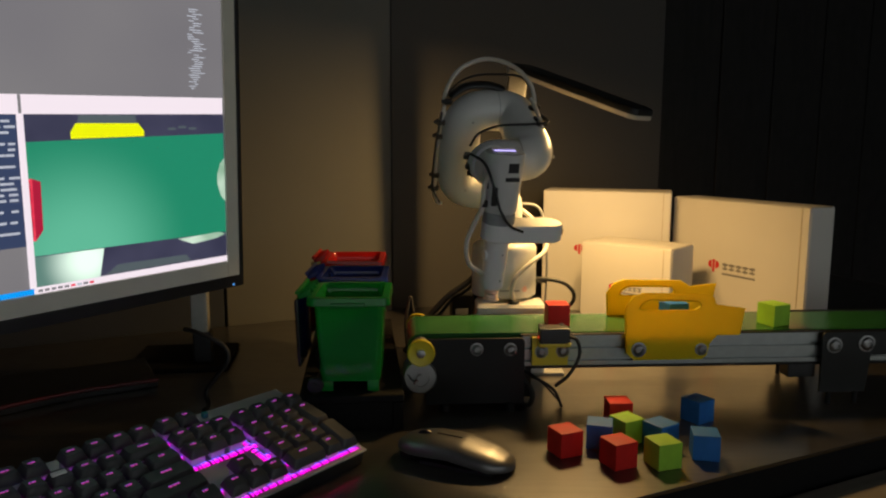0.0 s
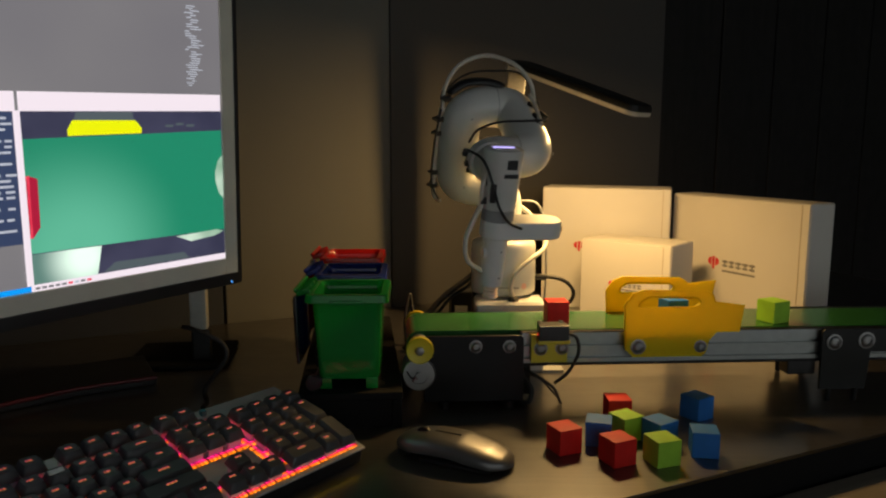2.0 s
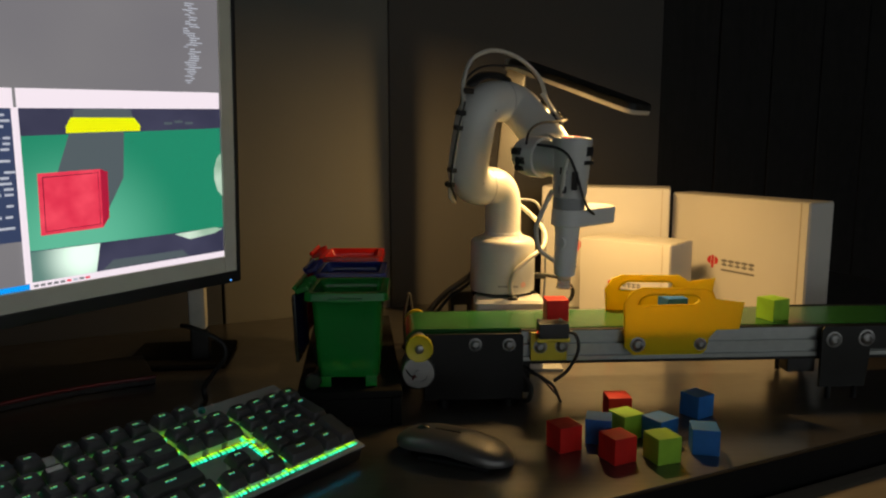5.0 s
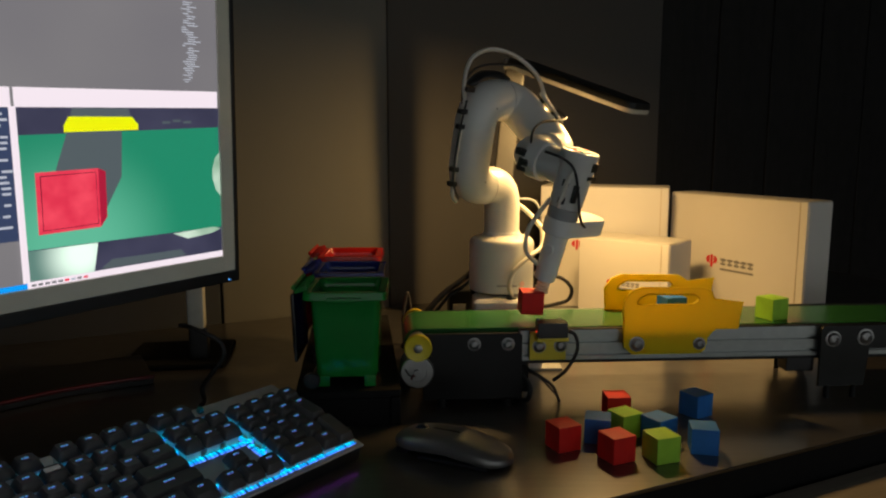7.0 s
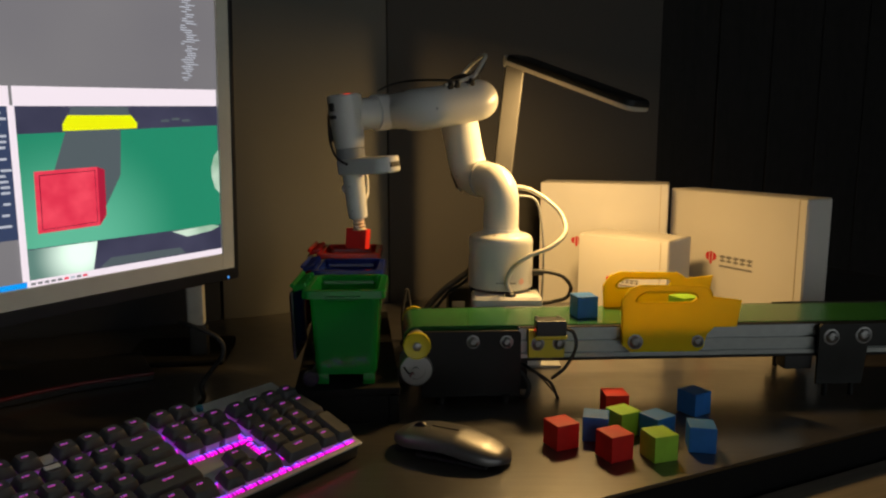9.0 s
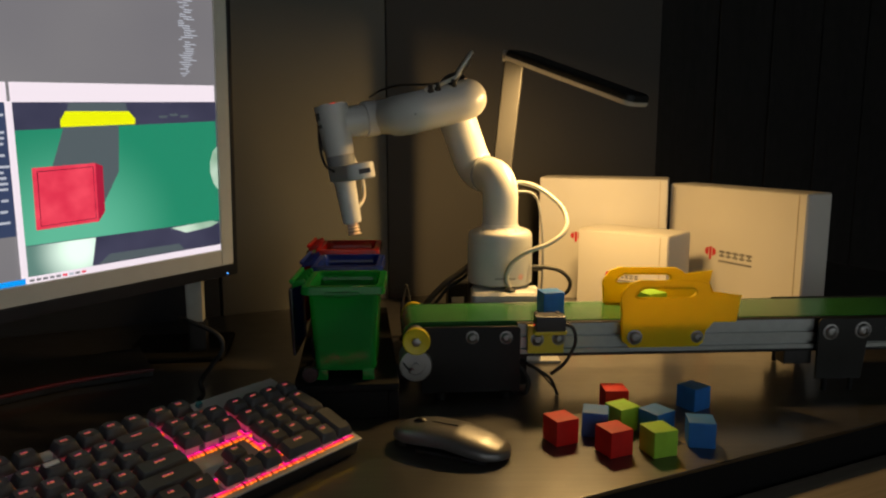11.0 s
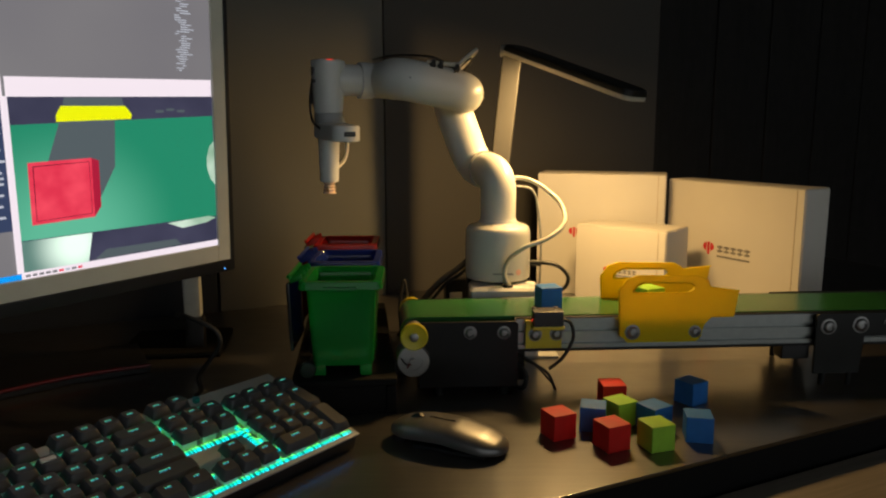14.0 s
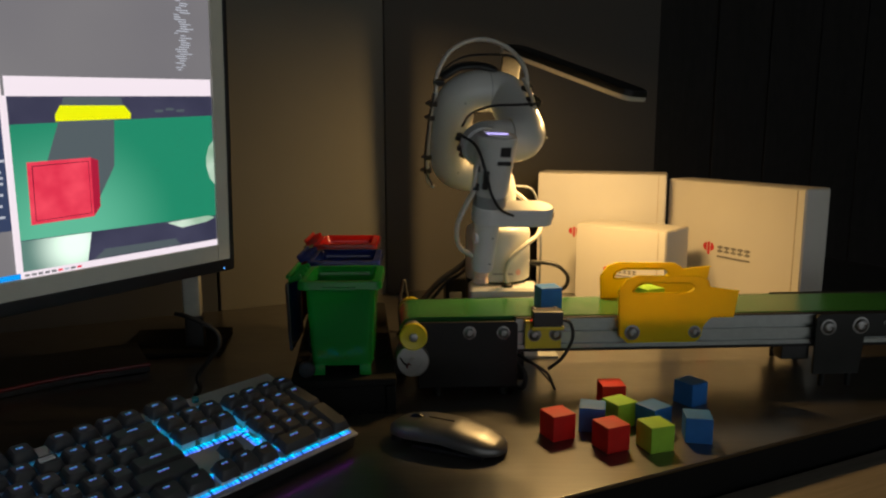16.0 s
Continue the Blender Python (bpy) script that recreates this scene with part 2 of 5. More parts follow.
HUES = [(0.0, (0.9, 0.0, 0.75)), (0.09, (1.0, 0.0, 0.30)), (0.18, (1.0, 0.02, 0.05)), (0.25, (1.0, 0.20, 0.0)), (0.35, (1.0, 0.48, 0.0)),
        (0.42, (0.75, 0.75, 0.0)), (0.50, (0.20, 0.9, 0.0)), (0.60, (0.0, 0.75, 0.45)), (0.70, (0.0, 0.60, 0.85)), (0.80, (0.0, 0.30, 1.0)),
        (0.90, (0.22, 0.08, 1.0)), (1.0, (0.9, 0.0, 0.75))]
M_TEAL = material("teal_plastic", (0.02, 0.22, 0.24), 0.4)
M_SWITCH = material("clear_switch_housing", (0.62, 0.62, 0.60), 0.35, vary=0.05)
G_KEYGLOW = hue_drum("key_backlight", 1.7, HUES, True)
G_LEGEND = hue_drum("key_legend_light", 0.55, [(p, tuple(0.86 * v + 0.08 for v in c)) for p, c in HUES])
G_ATOM = hue_drum("status_matrix_light", 1.6, [(0.0, (0.5, 0.42, 1.0)), (0.49, (0.5, 0.42, 1.0)), (0.51, (1.0, 0.03, 0.02)), (1.0, (1.0, 0.03, 0.02))])


# ---- mesh helpers ----
def bm_box(sx, sy, sz, m=None, bevel=0.0, seg=2, bm=None):
    """A box centred on m's origin, its edges rounded."""
    own = bmesh.new()
    bmesh.ops.create_cube(own, size=1)
    bmesh.ops.scale(own, vec=(sx, sy, sz), verts=own.verts)
    if bevel:
        bmesh.ops.bevel(own, geom=own.edges[:], offset=bevel, segments=seg, affect="EDGES", profile=0.5)
    return join(bm, own, m)


def join(bm, own, m=None):
    if m is not None:
        bmesh.ops.transform(own, matrix=m, verts=own.verts)
    if bm is None:
        return own
    me = bpy.data.meshes.new("tmp")
    own.to_mesh(me)
    bm.from_mesh(me)
    own.free()
    bpy.data.meshes.remove(me)
    return bm


def bm_lathe(profile, seg=40, m=None, bm=None):
    """Turns (radius, z) pairs round z; ends are closed."""
    own = bmesh.new()
    rings = []
    for r, z in profile:
        rings.append([own.verts.new((max(r, 1e-5) * math.cos(2 * math.pi * i / seg), max(r, 1e-5) * math.sin(2 * math.pi * i / seg), z)) for i in range(seg)])
    for a, b in zip(rings, rings[1:]):
        for i in range(seg):
            own.faces.new((a[i], a[(i + 1) % seg], b[(i + 1) % seg], b[i]))
    own.faces.new(rings[0][::-1])
    own.faces.new(rings[-1])
    bmesh.ops.recalc_face_normals(own, faces=own.faces)
    return join(bm, own, m)


def bm_cyl(r, h, m=None, bevel=0.0, seg=32, bm=None):
    p = [(r - bevel, 0), (r, bevel), (r, h - bevel), (r - bevel, h)] if bevel else [(r, 0), (r, h)]
    return bm_lathe(p, seg, m, bm)


def smooth_path(points, steps=10):
    """A Catmull-Rom line through the points."""
    pts = [Vector(p) for p in points]
    if len(pts) < 3:
        return pts
    ext = [pts[0] * 2 - pts[1], *pts, pts[-1] * 2 - pts[-2]]
    out = []
    for i in range(len(pts) - 1):
        a, b, c, d = ext[i:i + 4]
        for k in range(steps):
            t = k / steps
            out.append(0.5 * (2 * b + (c - a) * t + (2 * a - 5 * b + 4 * c - d) * t * t + (3 * b - 3 * c + d - a) * t ** 3))
    return out + [pts[-1]]


def round_path(points, radius, steps=8):
    """Straight runs joined by round bends."""
    pts = [Vector(p) for p in points]
    out = [pts[0]]
    for a, b, c in zip(pts, pts[1:], pts[2:]):
        u, w = (a - b), (c - b)
        k = min(radius, u.length * 0.98, w.length * 0.98)
        p, q = b + u.normalized() * k, b + w.normalized() * k
        for i in range(steps + 1):
            t = i / steps
            out.append((1 - t) ** 2 * p + 2 * t * (1 - t) * b + t * t * q)
    return out + [pts[-1]]


def bm_tube(path, radius, seg=16, bm=None, dome=False, squash=1.0):
    """A tube along a path; radius is a number or one per point; dome rounds its ends."""
    own = bmesh.new()
    n = len(path)
    rad = [radius] * n if isinstance(radius, (int, float)) else list(radius)
    path = [Vector(p) for p in path]
    if dome:
        d0, d1 = (path[0] - path[1]).normalized(), (path[-1] - path[-2]).normalized()
        e0 = [(path[0] + d0 * rad[0] * math.sin(a), rad[0] * math.cos(a)) for a in (1.5, 1.2, 0.8, 0.4)]
        e1 = [(path[-1] + d1 * rad[-1] * math.sin(a), rad[-1] * math.cos(a)) for a in (0.4, 0.8, 1.2, 1.5)]
        path = [p for p, _ in e0] + path + [p for p, _ in e1]
        rad = [r for _, r in e0] + rad + [r for _, r in e1]
        n = len(path)
    tang = [(path[min(i + 1, n - 1)] - path[max(i - 1, 0)]).normalized() for i in range(n)]
    ref = Vector((0, 0, 1)) if abs(tang[0].z) < 0.9 else Vector((1, 0, 0))
    side = tang[0].cross(ref).normalized()
    rings = []
    for p, t, r in zip(path, tang, rad):
        side = (side - t * side.dot(t)).normalized()
        up = t.cross(side)
        rings.append([own.verts.new(p + side * (r * math.cos(2 * math.pi * k / seg)) + up * (r * squash * math.sin(2 * math.pi * k / seg))) for k in range(seg)])
    for a, b in zip(rings, rings[1:]):
        for k in range(seg):
            own.faces.new((a[k], a[(k + 1) % seg], b[(k + 1) % seg], b[k]))
    own.faces.new(rings[0][::-1])
    own.faces.new(rings[-1])
    bmesh.ops.recalc_face_normals(own, faces=own.faces)
    return join(bm, own)


def bm_prism(outline, depth, m=None, bevel=0.0, bm=None):
    """An outline in x and y, given thickness along z, edges rounded."""
    own = bmesh.new()
    face = own.faces.new([own.verts.new((x, y, 0)) for x, y in outline])
    ext = bmesh.ops.extrude_face_region(own, geom=[face])
    bmesh.ops.translate(own, vec=(0, 0, depth), verts=[v for v in ext["geom"] if isinstance(v, bmesh.types.BMVert)])
    bmesh.ops.recalc_face_normals(own, faces=own.faces)
    if bevel:
        bmesh.ops.bevel(own, geom=own.edges[:], offset=bevel, segments=2, affect="EDGES", profile=0.5)
    return join(bm, own, m)


def bm_rings(rings, cap0=True, cap1=True, m=None, bm=None):
    """Skins a stack of equal rings of points."""
    own = bmesh.new()
    vs = [[own.verts.new(p) for p in r] for r in rings]
    k = len(vs[0])
    for a, b in zip(vs, vs[1:]):
        for i in range(k):
            own.faces.new((a[i], a[(i + 1) % k], b[(i + 1) % k], b[i]))
    if cap0:
        own.faces.new(vs[0][::-1])
    if cap1:
        own.faces.new(vs[-1])
    bmesh.ops.recalc_face_normals(own, faces=own.faces)
    return join(bm, own, m)


def rrect(sx, sy, r, z=0.0, n=5, cx=0.0, cy=0.0):
    """A rounded rectangle as a ring of points."""
    out = []
    for qx, qy, a0 in ((1, 1, 0), (-1, 1, 90), (-1, -1, 180), (1, -1, 270)):
        for i in range(n + 1):
            a = radians(a0 + 90 * i / n)
            out.append(Vector((cx + qx * (sx / 2 - r) + r * math.cos(a), cy + qy * (sy / 2 - r) + r * math.sin(a), z)))
    return out


def mesh_of(name, bm, mat, angle=40):
    me = bpy.data.meshes.new(name)
    bm.normal_update()
    bm.to_mesh(me)
    bm.free()
    me.materials.append(mat)
    for p in me.polygons:
        p.use_smooth = True
    me.set_sharp_from_angle(angle=radians(angle))
    return me


def crisp(ob):
    """Large faces keep their own normals, so that flat panels shade flat up to their rounded edges."""
    w = ob.modifiers.new("face_weights", "WEIGHTED_NORMAL")
    w.mode, w.weight, w.keep_sharp = "FACE_AREA", 80, True
    return ob


def part(name, bm, mat, parent, label=""):
    """One mesh object under a thing or a part."""
    ob = crisp(new(name, mesh_of(name, bm, mat)))
    ob.parent = parent
    if label:
        tagged(ob, label)
    return ob


def thing(name, m, label, category, group="", kind=""):
    ob = new(name)
    ob.empty_display_size = 0.02
    ob.matrix_basis = m
    return tagged(ob, label, category, group, kind)


def solid(name, bm, mat, m, label, category, group="", kind=""):
    """A thing that is one mesh."""
    ob = crisp(new(name, mesh_of(name, bm, mat)))
    ob.matrix_basis = m
    return tagged(ob, label, category, group, kind)


# ---- the room ----
# the desk's front edge runs away from the camera to the right; the wall stands behind it
EDGE_A, EDGE_DIR = Vector((0.138, 0.569, 0)), Vector((0.905, 0.425, 0)).normalized()
EDGE_IN = Vector((-EDGE_DIR.y, EDGE_DIR.x, 0))
DESK_D = 0.75
WALLM = Matrix((EDGE_DIR, EDGE_IN, Vector((0, 0, 1)))).transposed().to_4x4()
WALLM.translation = EDGE_A + EDGE_IN * DESK_D


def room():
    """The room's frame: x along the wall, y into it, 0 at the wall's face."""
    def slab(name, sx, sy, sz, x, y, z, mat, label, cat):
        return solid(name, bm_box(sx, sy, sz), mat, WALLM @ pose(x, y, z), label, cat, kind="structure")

    # no wall on the camera side: the world's fill light enters there
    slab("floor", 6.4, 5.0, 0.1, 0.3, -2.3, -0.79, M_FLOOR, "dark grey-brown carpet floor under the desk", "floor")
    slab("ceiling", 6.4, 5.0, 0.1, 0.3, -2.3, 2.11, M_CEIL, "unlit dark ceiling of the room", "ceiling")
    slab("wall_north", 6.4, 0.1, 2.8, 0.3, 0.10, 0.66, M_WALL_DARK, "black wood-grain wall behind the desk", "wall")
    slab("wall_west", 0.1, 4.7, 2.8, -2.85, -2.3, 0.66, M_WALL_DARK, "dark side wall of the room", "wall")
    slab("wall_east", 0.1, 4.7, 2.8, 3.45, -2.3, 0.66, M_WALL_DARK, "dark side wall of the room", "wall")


def wall_panel(x0, x1, mat, y, label):
    return solid("wall_panel", bm_box(x1 - x0, 0.036, 2.78, None, 0.004), mat, WALLM @ pose((x0 + x1) / 2, y + 0.020, 0.66), label, "wall panel", kind="structure")


room()
# added panel: keeps the area behind the monitor dark and hides the wall's foot
wall_panel(-2.78, -0.194, M_WALL_BLUE, 0.004, "blue-black wall panel added behind the monitor")
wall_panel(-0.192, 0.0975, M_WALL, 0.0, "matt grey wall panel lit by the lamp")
# this panel's edge is set inside the lamp arm's shadow to darken it
wall_panel(0.0980, 0.700, M_WALL_SHADED, 0.0, "matt grey wall panel behind the robot, darkened from the lamp arm's shadow on")
for i in range(14):
    wall_panel(0.702 + 0.16 * i, 0.859 + 0.16 * i, M_WALL_DARK, 0.004, "black wood-grain wall panel")


def desk():
    d = thing("desk", Matrix(), "dark wood-grain desk with a thick black front edge", "desk")
    p0, p1 = EDGE_A - EDGE_DIR * 1.3, EDGE_A + EDGE_DIR * 1.15
    q0, q1 = p0 + EDGE_IN * (DESK_D - 0.003), p1 + EDGE_IN * (DESK_D - 0.003)
    outline = [(p0.x, p0.y), (p1.x, p1.y), (q1.x, q1.y), (q0.x, q0.y)]
    part("desktop", bm_prism(outline, 0.034, pose(0, 0, -0.034), 0.0015), M_DESK, d)
    m = Matrix((EDGE_DIR, EDGE_IN, Vector((0, 0, 1)))).transposed().to_4x4()
    m.translation = EDGE_A - EDGE_DIR * 0.07 - EDGE_IN * 0.0022
    part("edge_band", bm_box(2.45, 0.004, 0.046, m @ pose(0, 0, -0.0235), 0.001), M_DESK_EDGE, d, "black edge band of the desk")
    for x, y in ((-1.2, 0.1), (1.05, 0.1), (-1.2, 0.68), (1.05, 0.68)):
        p = EDGE_A + EDGE_DIR * x + EDGE_IN * y
        part("leg", bm_box(0.05, 0.05, 0.704, pose(p.x, p.y, -0.387, 0, 0, 25), 0.004), M_BLACKM, d)
    return d


desk()


def side_table():
    """A lower table that stands against the desk's front edge."""
    m = Matrix((EDGE_DIR, EDGE_IN, Vector((0, 0, 1)))).transposed().to_4x4()
    m.translation = EDGE_A + EDGE_DIR * 0.45 - EDGE_IN * 0.31
    t = thing("side_table", m, "dark brown table standing lower against the desk edge", "table")
    part("tabletop", bm_box(1.10, 0.60, 0.024, pose(0, 0, -0.042), 0.002), M_TABLE, t)
    for x in (-0.50, 0.50):
        for y in (-0.25, 0.25):
            part("leg", bm_box(0.04, 0.04, 0.685, pose(x, y, -0.3970), 0.003), M_BLACKM, t)
    return t


side_table()


# ---- wooden cubes ----
S = 0.025


def wooden_cube(mat, m, colour, note="on the dark desk", group="wooden cubes", side=S):
    return solid("wooden_cube", bm_box(side, side, side, None, 0.0009, 2), mat, m @ pose(0, 0, side / 2), f"small {colour} painted wooden cube {note}", "cube", group)


for mat, x, y, yaw, colour in (
        (M_RED, 0.1164, 0.6719, 24.1, "red"), (M_RED, 0.1617, 0.6460, 24.5, "red"), (M_GREEN, 0.2028, 0.6455, 18.3, "light green"),
        (M_BLUE, 0.2486, 0.6647, -11.0, "blue"), (M_BLUE, 0.2737, 0.7588, 32.1, "blue"), (M_RED, 0.1863, 0.7523, 2.0, "red"),
        (M_BLUE, 0.1535, 0.6900, -14.0, "blue"), (M_GREEN, 0.1830, 0.7020, 28.0, "light green"), (M_BLUE, 0.2135, 0.6890, 32.0, "blue")):
    wooden_cube(mat, pose(x, y, 0, 0, 0, yaw), colour)

# ---- conveyor ----
BELT_Z = 0.0927
K = 1.04
CONV = pose(0, 0.7575 * K, 0.289 * (1 - K), 0, 0, 3.6) @ Matrix.Scale(K, 4)
S_BELT = 0.0256
B0, B1, BW = -0.026, 0.74, 0.094


def screw_head(parent, x, y, z, r, name="screw", mat=None):
    """A domed screw head on a front plate, facing -y."""
    m = pose(x, y, z, 90, 0, 0)
    s = part(name, bm_lathe([(r * 1.25, 0), (r * 1.25, 0.0008), (r, 0.0010), (r * 0.96, 0.0022), (r * 0.75, 0.0036), (r * 0.42, 0.0042), (r * 0.40, 0.0028)], 24, m), mat or M_STEEL, parent)
    return s


def conveyor():
    c = thing("conveyor", CONV, "small belt conveyor with green belt and aluminium frame", "conveyor")
    cy = BW / 2 + 0.004
    # the endless belt: flat runs and round turns
    ring = []
    r = 0.0135
    zc = BELT_Z - r
    for i in range(13):
        a = radians(90 + 180 * i / 12)
        ring.append((B0 + r * math.cos(a), zc + r * math.sin(a)))
    for i in range(13):
        a = radians(-90 + 180 * i / 12)
        ring.append((B1 + r * math.cos(a), zc + r * math.sin(a)))
    rings = [[Vector((x, y, z)) for x, z in ring] for y in (cy - BW / 2 + 0.006, cy + BW / 2 - 0.006)]
    part("belt", bm_rings(rings), M_BELT, c, "glossy green rubber belt")
    # slotted aluminium rails
    for y, k in ((0.0045, 1), (cy + BW / 2 + 0.0005, -1)):
        rail = [(0, 0), (0.009, 0), (0.009, 0.0330), (0, 0.0330), (0, 0.0315), (0.0012, 0.0315), (0.0012, 0.0225), (0.0060, 0.0225), (0.0060, 0.0180), (0.0012, 0.0180), (0.0012, 0.0080), (0.0050, 0.0080), (0.0050, 0.0045), (0, 0.0045)]
        b = bm_prism([(k * px_, pz) for px_, pz in rail], B1 - 0.1 - 0.084, Matrix(((0, 0, 1, 0.084), (1, 0, 0, y - k * 0.004), (0, 1, 0, BELT_Z - 0.0345), (0, 0, 0, 1))))
        part("rail", b, M_ALU, c, "slotted aluminium rail")
    for z, h in ((BELT_Z - 0.0360, 0.0030), (BELT_Z - 0.0006, 0.0014)):
        part("rail_lip", bm_box(B1 - 0.1 - 0.084, 0.006, h, pose((B1 - 0.1 + 0.084) / 2, 0.0022, z), 0.0004), M_BLACKM, c, "black edge strip along the rail")
    part("bed", bm_box(B1 - B0 - 0.03, BW - 0.016, 0.016, pose((B0 + B1) / 2, cy, zc)), M_ALU, c)
    # side plates at both ends
    for y in (-0.003, cy + BW / 2 + 0.006):
        o = [(-0.020, -0.062), (0.0855, -0.062), (0.0855, 0.007), (0.0825, 0.010), (-0.018, 0.010), (-0.034, 0.002), (-0.036, -0.012), (-0.028, -0.022), (-0.020, -0.026)]
        part("motor_plate", bm_prism(o, 0.0035, pose(0, y, BELT_Z - 0.012, 90, 0, 0), 0.0006), M_BLACKM, c, "black painted steel side plate")
        o = [(0.414, -0.056), (0.466, -0.056), (0.470, -0.014), (0.770, -0.014), (0.770, 0.012), (0.417, 0.012), (0.414, 0.009)]
        part("end_plate", bm_prism(o, 0.0035, pose(0, y, BELT_Z - 0.012, 90, 0, 0), 0.0006), M_PLATE, c, "dark grey painted steel side plate")
        for x in (0.000, 0.070, 0.425, 0.455, 0.62, 0.74):
            zb = BELT_Z - 0.012 - (0.062 if x < 0.2 else 0.056 if x < 0.5 else 0.013)
            part("foot", bm_cyl(0.003 if x > 0.2 else 0.006, zb - 0.0108, pose(x, y - 0.002, 0.0118)), M_BLACKM, c)
    # front fittings
    screw_head(c, 0.0340, -0.0065, BELT_Z - 0.0135, 0.0056)
    screw_head(c, 0.0700, -0.0065, BELT_Z - 0.0140, 0.0056)
    screw_head(c, 0.4275, -0.0065, BELT_Z - 0.0145, 0.0070)
    part("rail_foot", bm_box(0.032, 0.020, 0.019, pose(0.3975, 0.012, BELT_Z - 0.0440), 0.002), M_BLACK, c, "black rail support block")
    screw_head(c, 0.4640, -0.0065, BELT_Z - 0.0130, 0.0074)
    screw_head(c, 0.4930, -0.0065, BELT_Z - 0.0110, 0.0024)
    for y in (-0.0085, cy + BW / 2 + 0.014):
        p = part("pulley", bm_lathe([(0.004, 0.002), (0.0135, 0.002), (0.0143, 0.0004), (0.0145, 0.0014), (0.0145, 0.0056), (0.0135, 0.0066), (0.0105, 0.0056), (0.005, 0.0052), (0.005, 0.0064), (0.0005, 0.0064)], 40, pose(-0.0255, y, BELT_Z - 0.0150, 90, 0, 0)), M_YELLOW2, c, "yellow plastic drive pulley")
        part("axle_nut", bm_lathe([(0.0048, 0), (0.0048, 0.0022), (0.003, 0.003), (0.0005, 0.003)], 6, pose(-0.0255, y - 0.0064, BELT_Z - 0.0150, 90, 0, 0)), M_STEEL, p)
    mo = part("motor", bm_lathe([(0.0165, -0.030), (0.0178, -0.029), (0.0178, 0.004), (0.0165, 0.0055), (0.010, 0.0056), (0.0098, 0.0045), (0.0005, 0.0045)], 40, pose(-0.0265, -0.005, 0.0505, 90, 0, 0)), M_STEEL, c, "round steel gear motor end")
    part("shaft", bm_cyl(0.0035, 0.004, pose(-0.0265, -0.0095, 0.0505, 90, 0, 0)), M_STEEL, mo)
    for a, mat in ((245, M_REDTRIM), (150, M_BLACK)):
        q = [(-0.0265 + 0.005 * math.cos(radians(a)), -0.0115, 0.0505 - 0.004), (-0.0265 + 0.010 * math.cos(radians(a)), -0.0125, 0.0485), (-0.0265 + 0.015 * math.cos(radians(a)), -0.0105, 0.0505 + 0.008 * math.sin(radians(a)))]
        part("motor_wire", bm_tube(smooth_path(q, 6), 0.0009, 8), mat, mo)
    part("motor_box", bm_box(0.088, 0.075, 0.045, pose(0.052, 0.047, 0.042), 0.002), M_BLACKM, c)
    part("roller", bm_cyl(0.0105, BW + 0.012, pose(B0, 0.0 + BW + 0.01, zc, 90, 0, 0)), M_STEEL, c, "steel belt roller")
    part("end_roller", bm_cyl(0.0105, BW + 0.012, pose(B1, 0.0 + BW + 0.01, zc, 90, 0, 0)), M_STEEL, c, "steel belt roller")
    return c


conveyor()


def guide(y, flip):
    """A yellow guide wing with a long handle slot, screwed to the rail."""
    g = thing("belt_guide", CONV @ pose(0, y, 0 if not flip else -0.003), "bright yellow printed plastic guide wing on the conveyor rail", "guide", "belt guides")
    m = pose(0, 0, BELT_Z, 90, 0, 0)
    x0 = 0.1925 if not flip else 0.1990
    o = [(0.003, -0.020), (0.011, -0.0275), (0.086, -0.0275), (0.091, -0.0235), (0.094, -0.010), (0.102, -0.001), (0.127, -0.001), (0.131, 0.0275), (0.099, 0.0320), (0.0955, 0.0400), (0.088, 0.0440), (0.020, 0.0455), (0.009, 0.0415), (0.0, 0.0290)]
    if flip:
        o[6:9] = [(0.127, 0.004), (0.133, 0.0400), (0.100, 0.0365)]
    h = [(0.0150, 0.0285), (0.0200, 0.0265), (0.0760, 0.0265), (0.0815, 0.0295), (0.0830, 0.0330), (0.0780, 0.0372), (0.0260, 0.0382), (0.0185, 0.0340)]
    # plate with the slot cut through: a ring between the outline and the slot
    own = bmesh.new()
    th = 0.0045
    outer = [own.verts.new((x0 + a, b, 0)) for a, b in o]
    inner = [own.verts.new((x0 + a, b, 0)) for a, b in h]
    e = [own.edges.new((outer[i], outer[(i + 1) % len(outer)])) for i in range(len(outer))] + [own.edges.new((inner[i], inner[(i + 1) % len(inner)])) for i in range(len(inner))]
    bmesh.ops.triangle_fill(own, use_beauty=True, use_dissolve=False, edges=e)
    ext = bmesh.ops.extrude_face_region(own, geom=own.faces[:])
    bmesh.ops.translate(own, vec=(0, 0, th), verts=[v for v in ext["geom"] if isinstance(v, bmesh.types.BMVert)])
    bmesh.ops.recalc_face_normals(own, faces=own.faces)
    bmesh.ops.transform(own, matrix=m, verts=own.verts)
    part("plate", own, M_YELLOW, g)
    # raised rim round the slot and the top
    part("slot_rim", bm_tube([Vector((x0 + a * 1.0, -th - 0.0005, BELT_Z + b)) for a, b in h + h[:1]], 0.0011, 8), M_YELLOW, g)
    part("top_rim", bm_tube([Vector((x0 + a, -th - 0.0002, BELT_Z + b)) for a, b in o[7:] + o[:1]], 0.0010, 8), M_YELLOW, g)
    if not flip:
        screw_head(g, x0 + 0.0160, -th, BELT_Z - 0.0160, 0.0066)
        screw_head(g, x0 + 0.0845, -th, BELT_Z - 0.0165, 0.0054)
    else:
        screw_head(g, x0 + 0.0185, 0.0085, BELT_Z - 0.0225, 0.0066)
    return g


guide(-0.0035, False)
guide(0.0900, True)


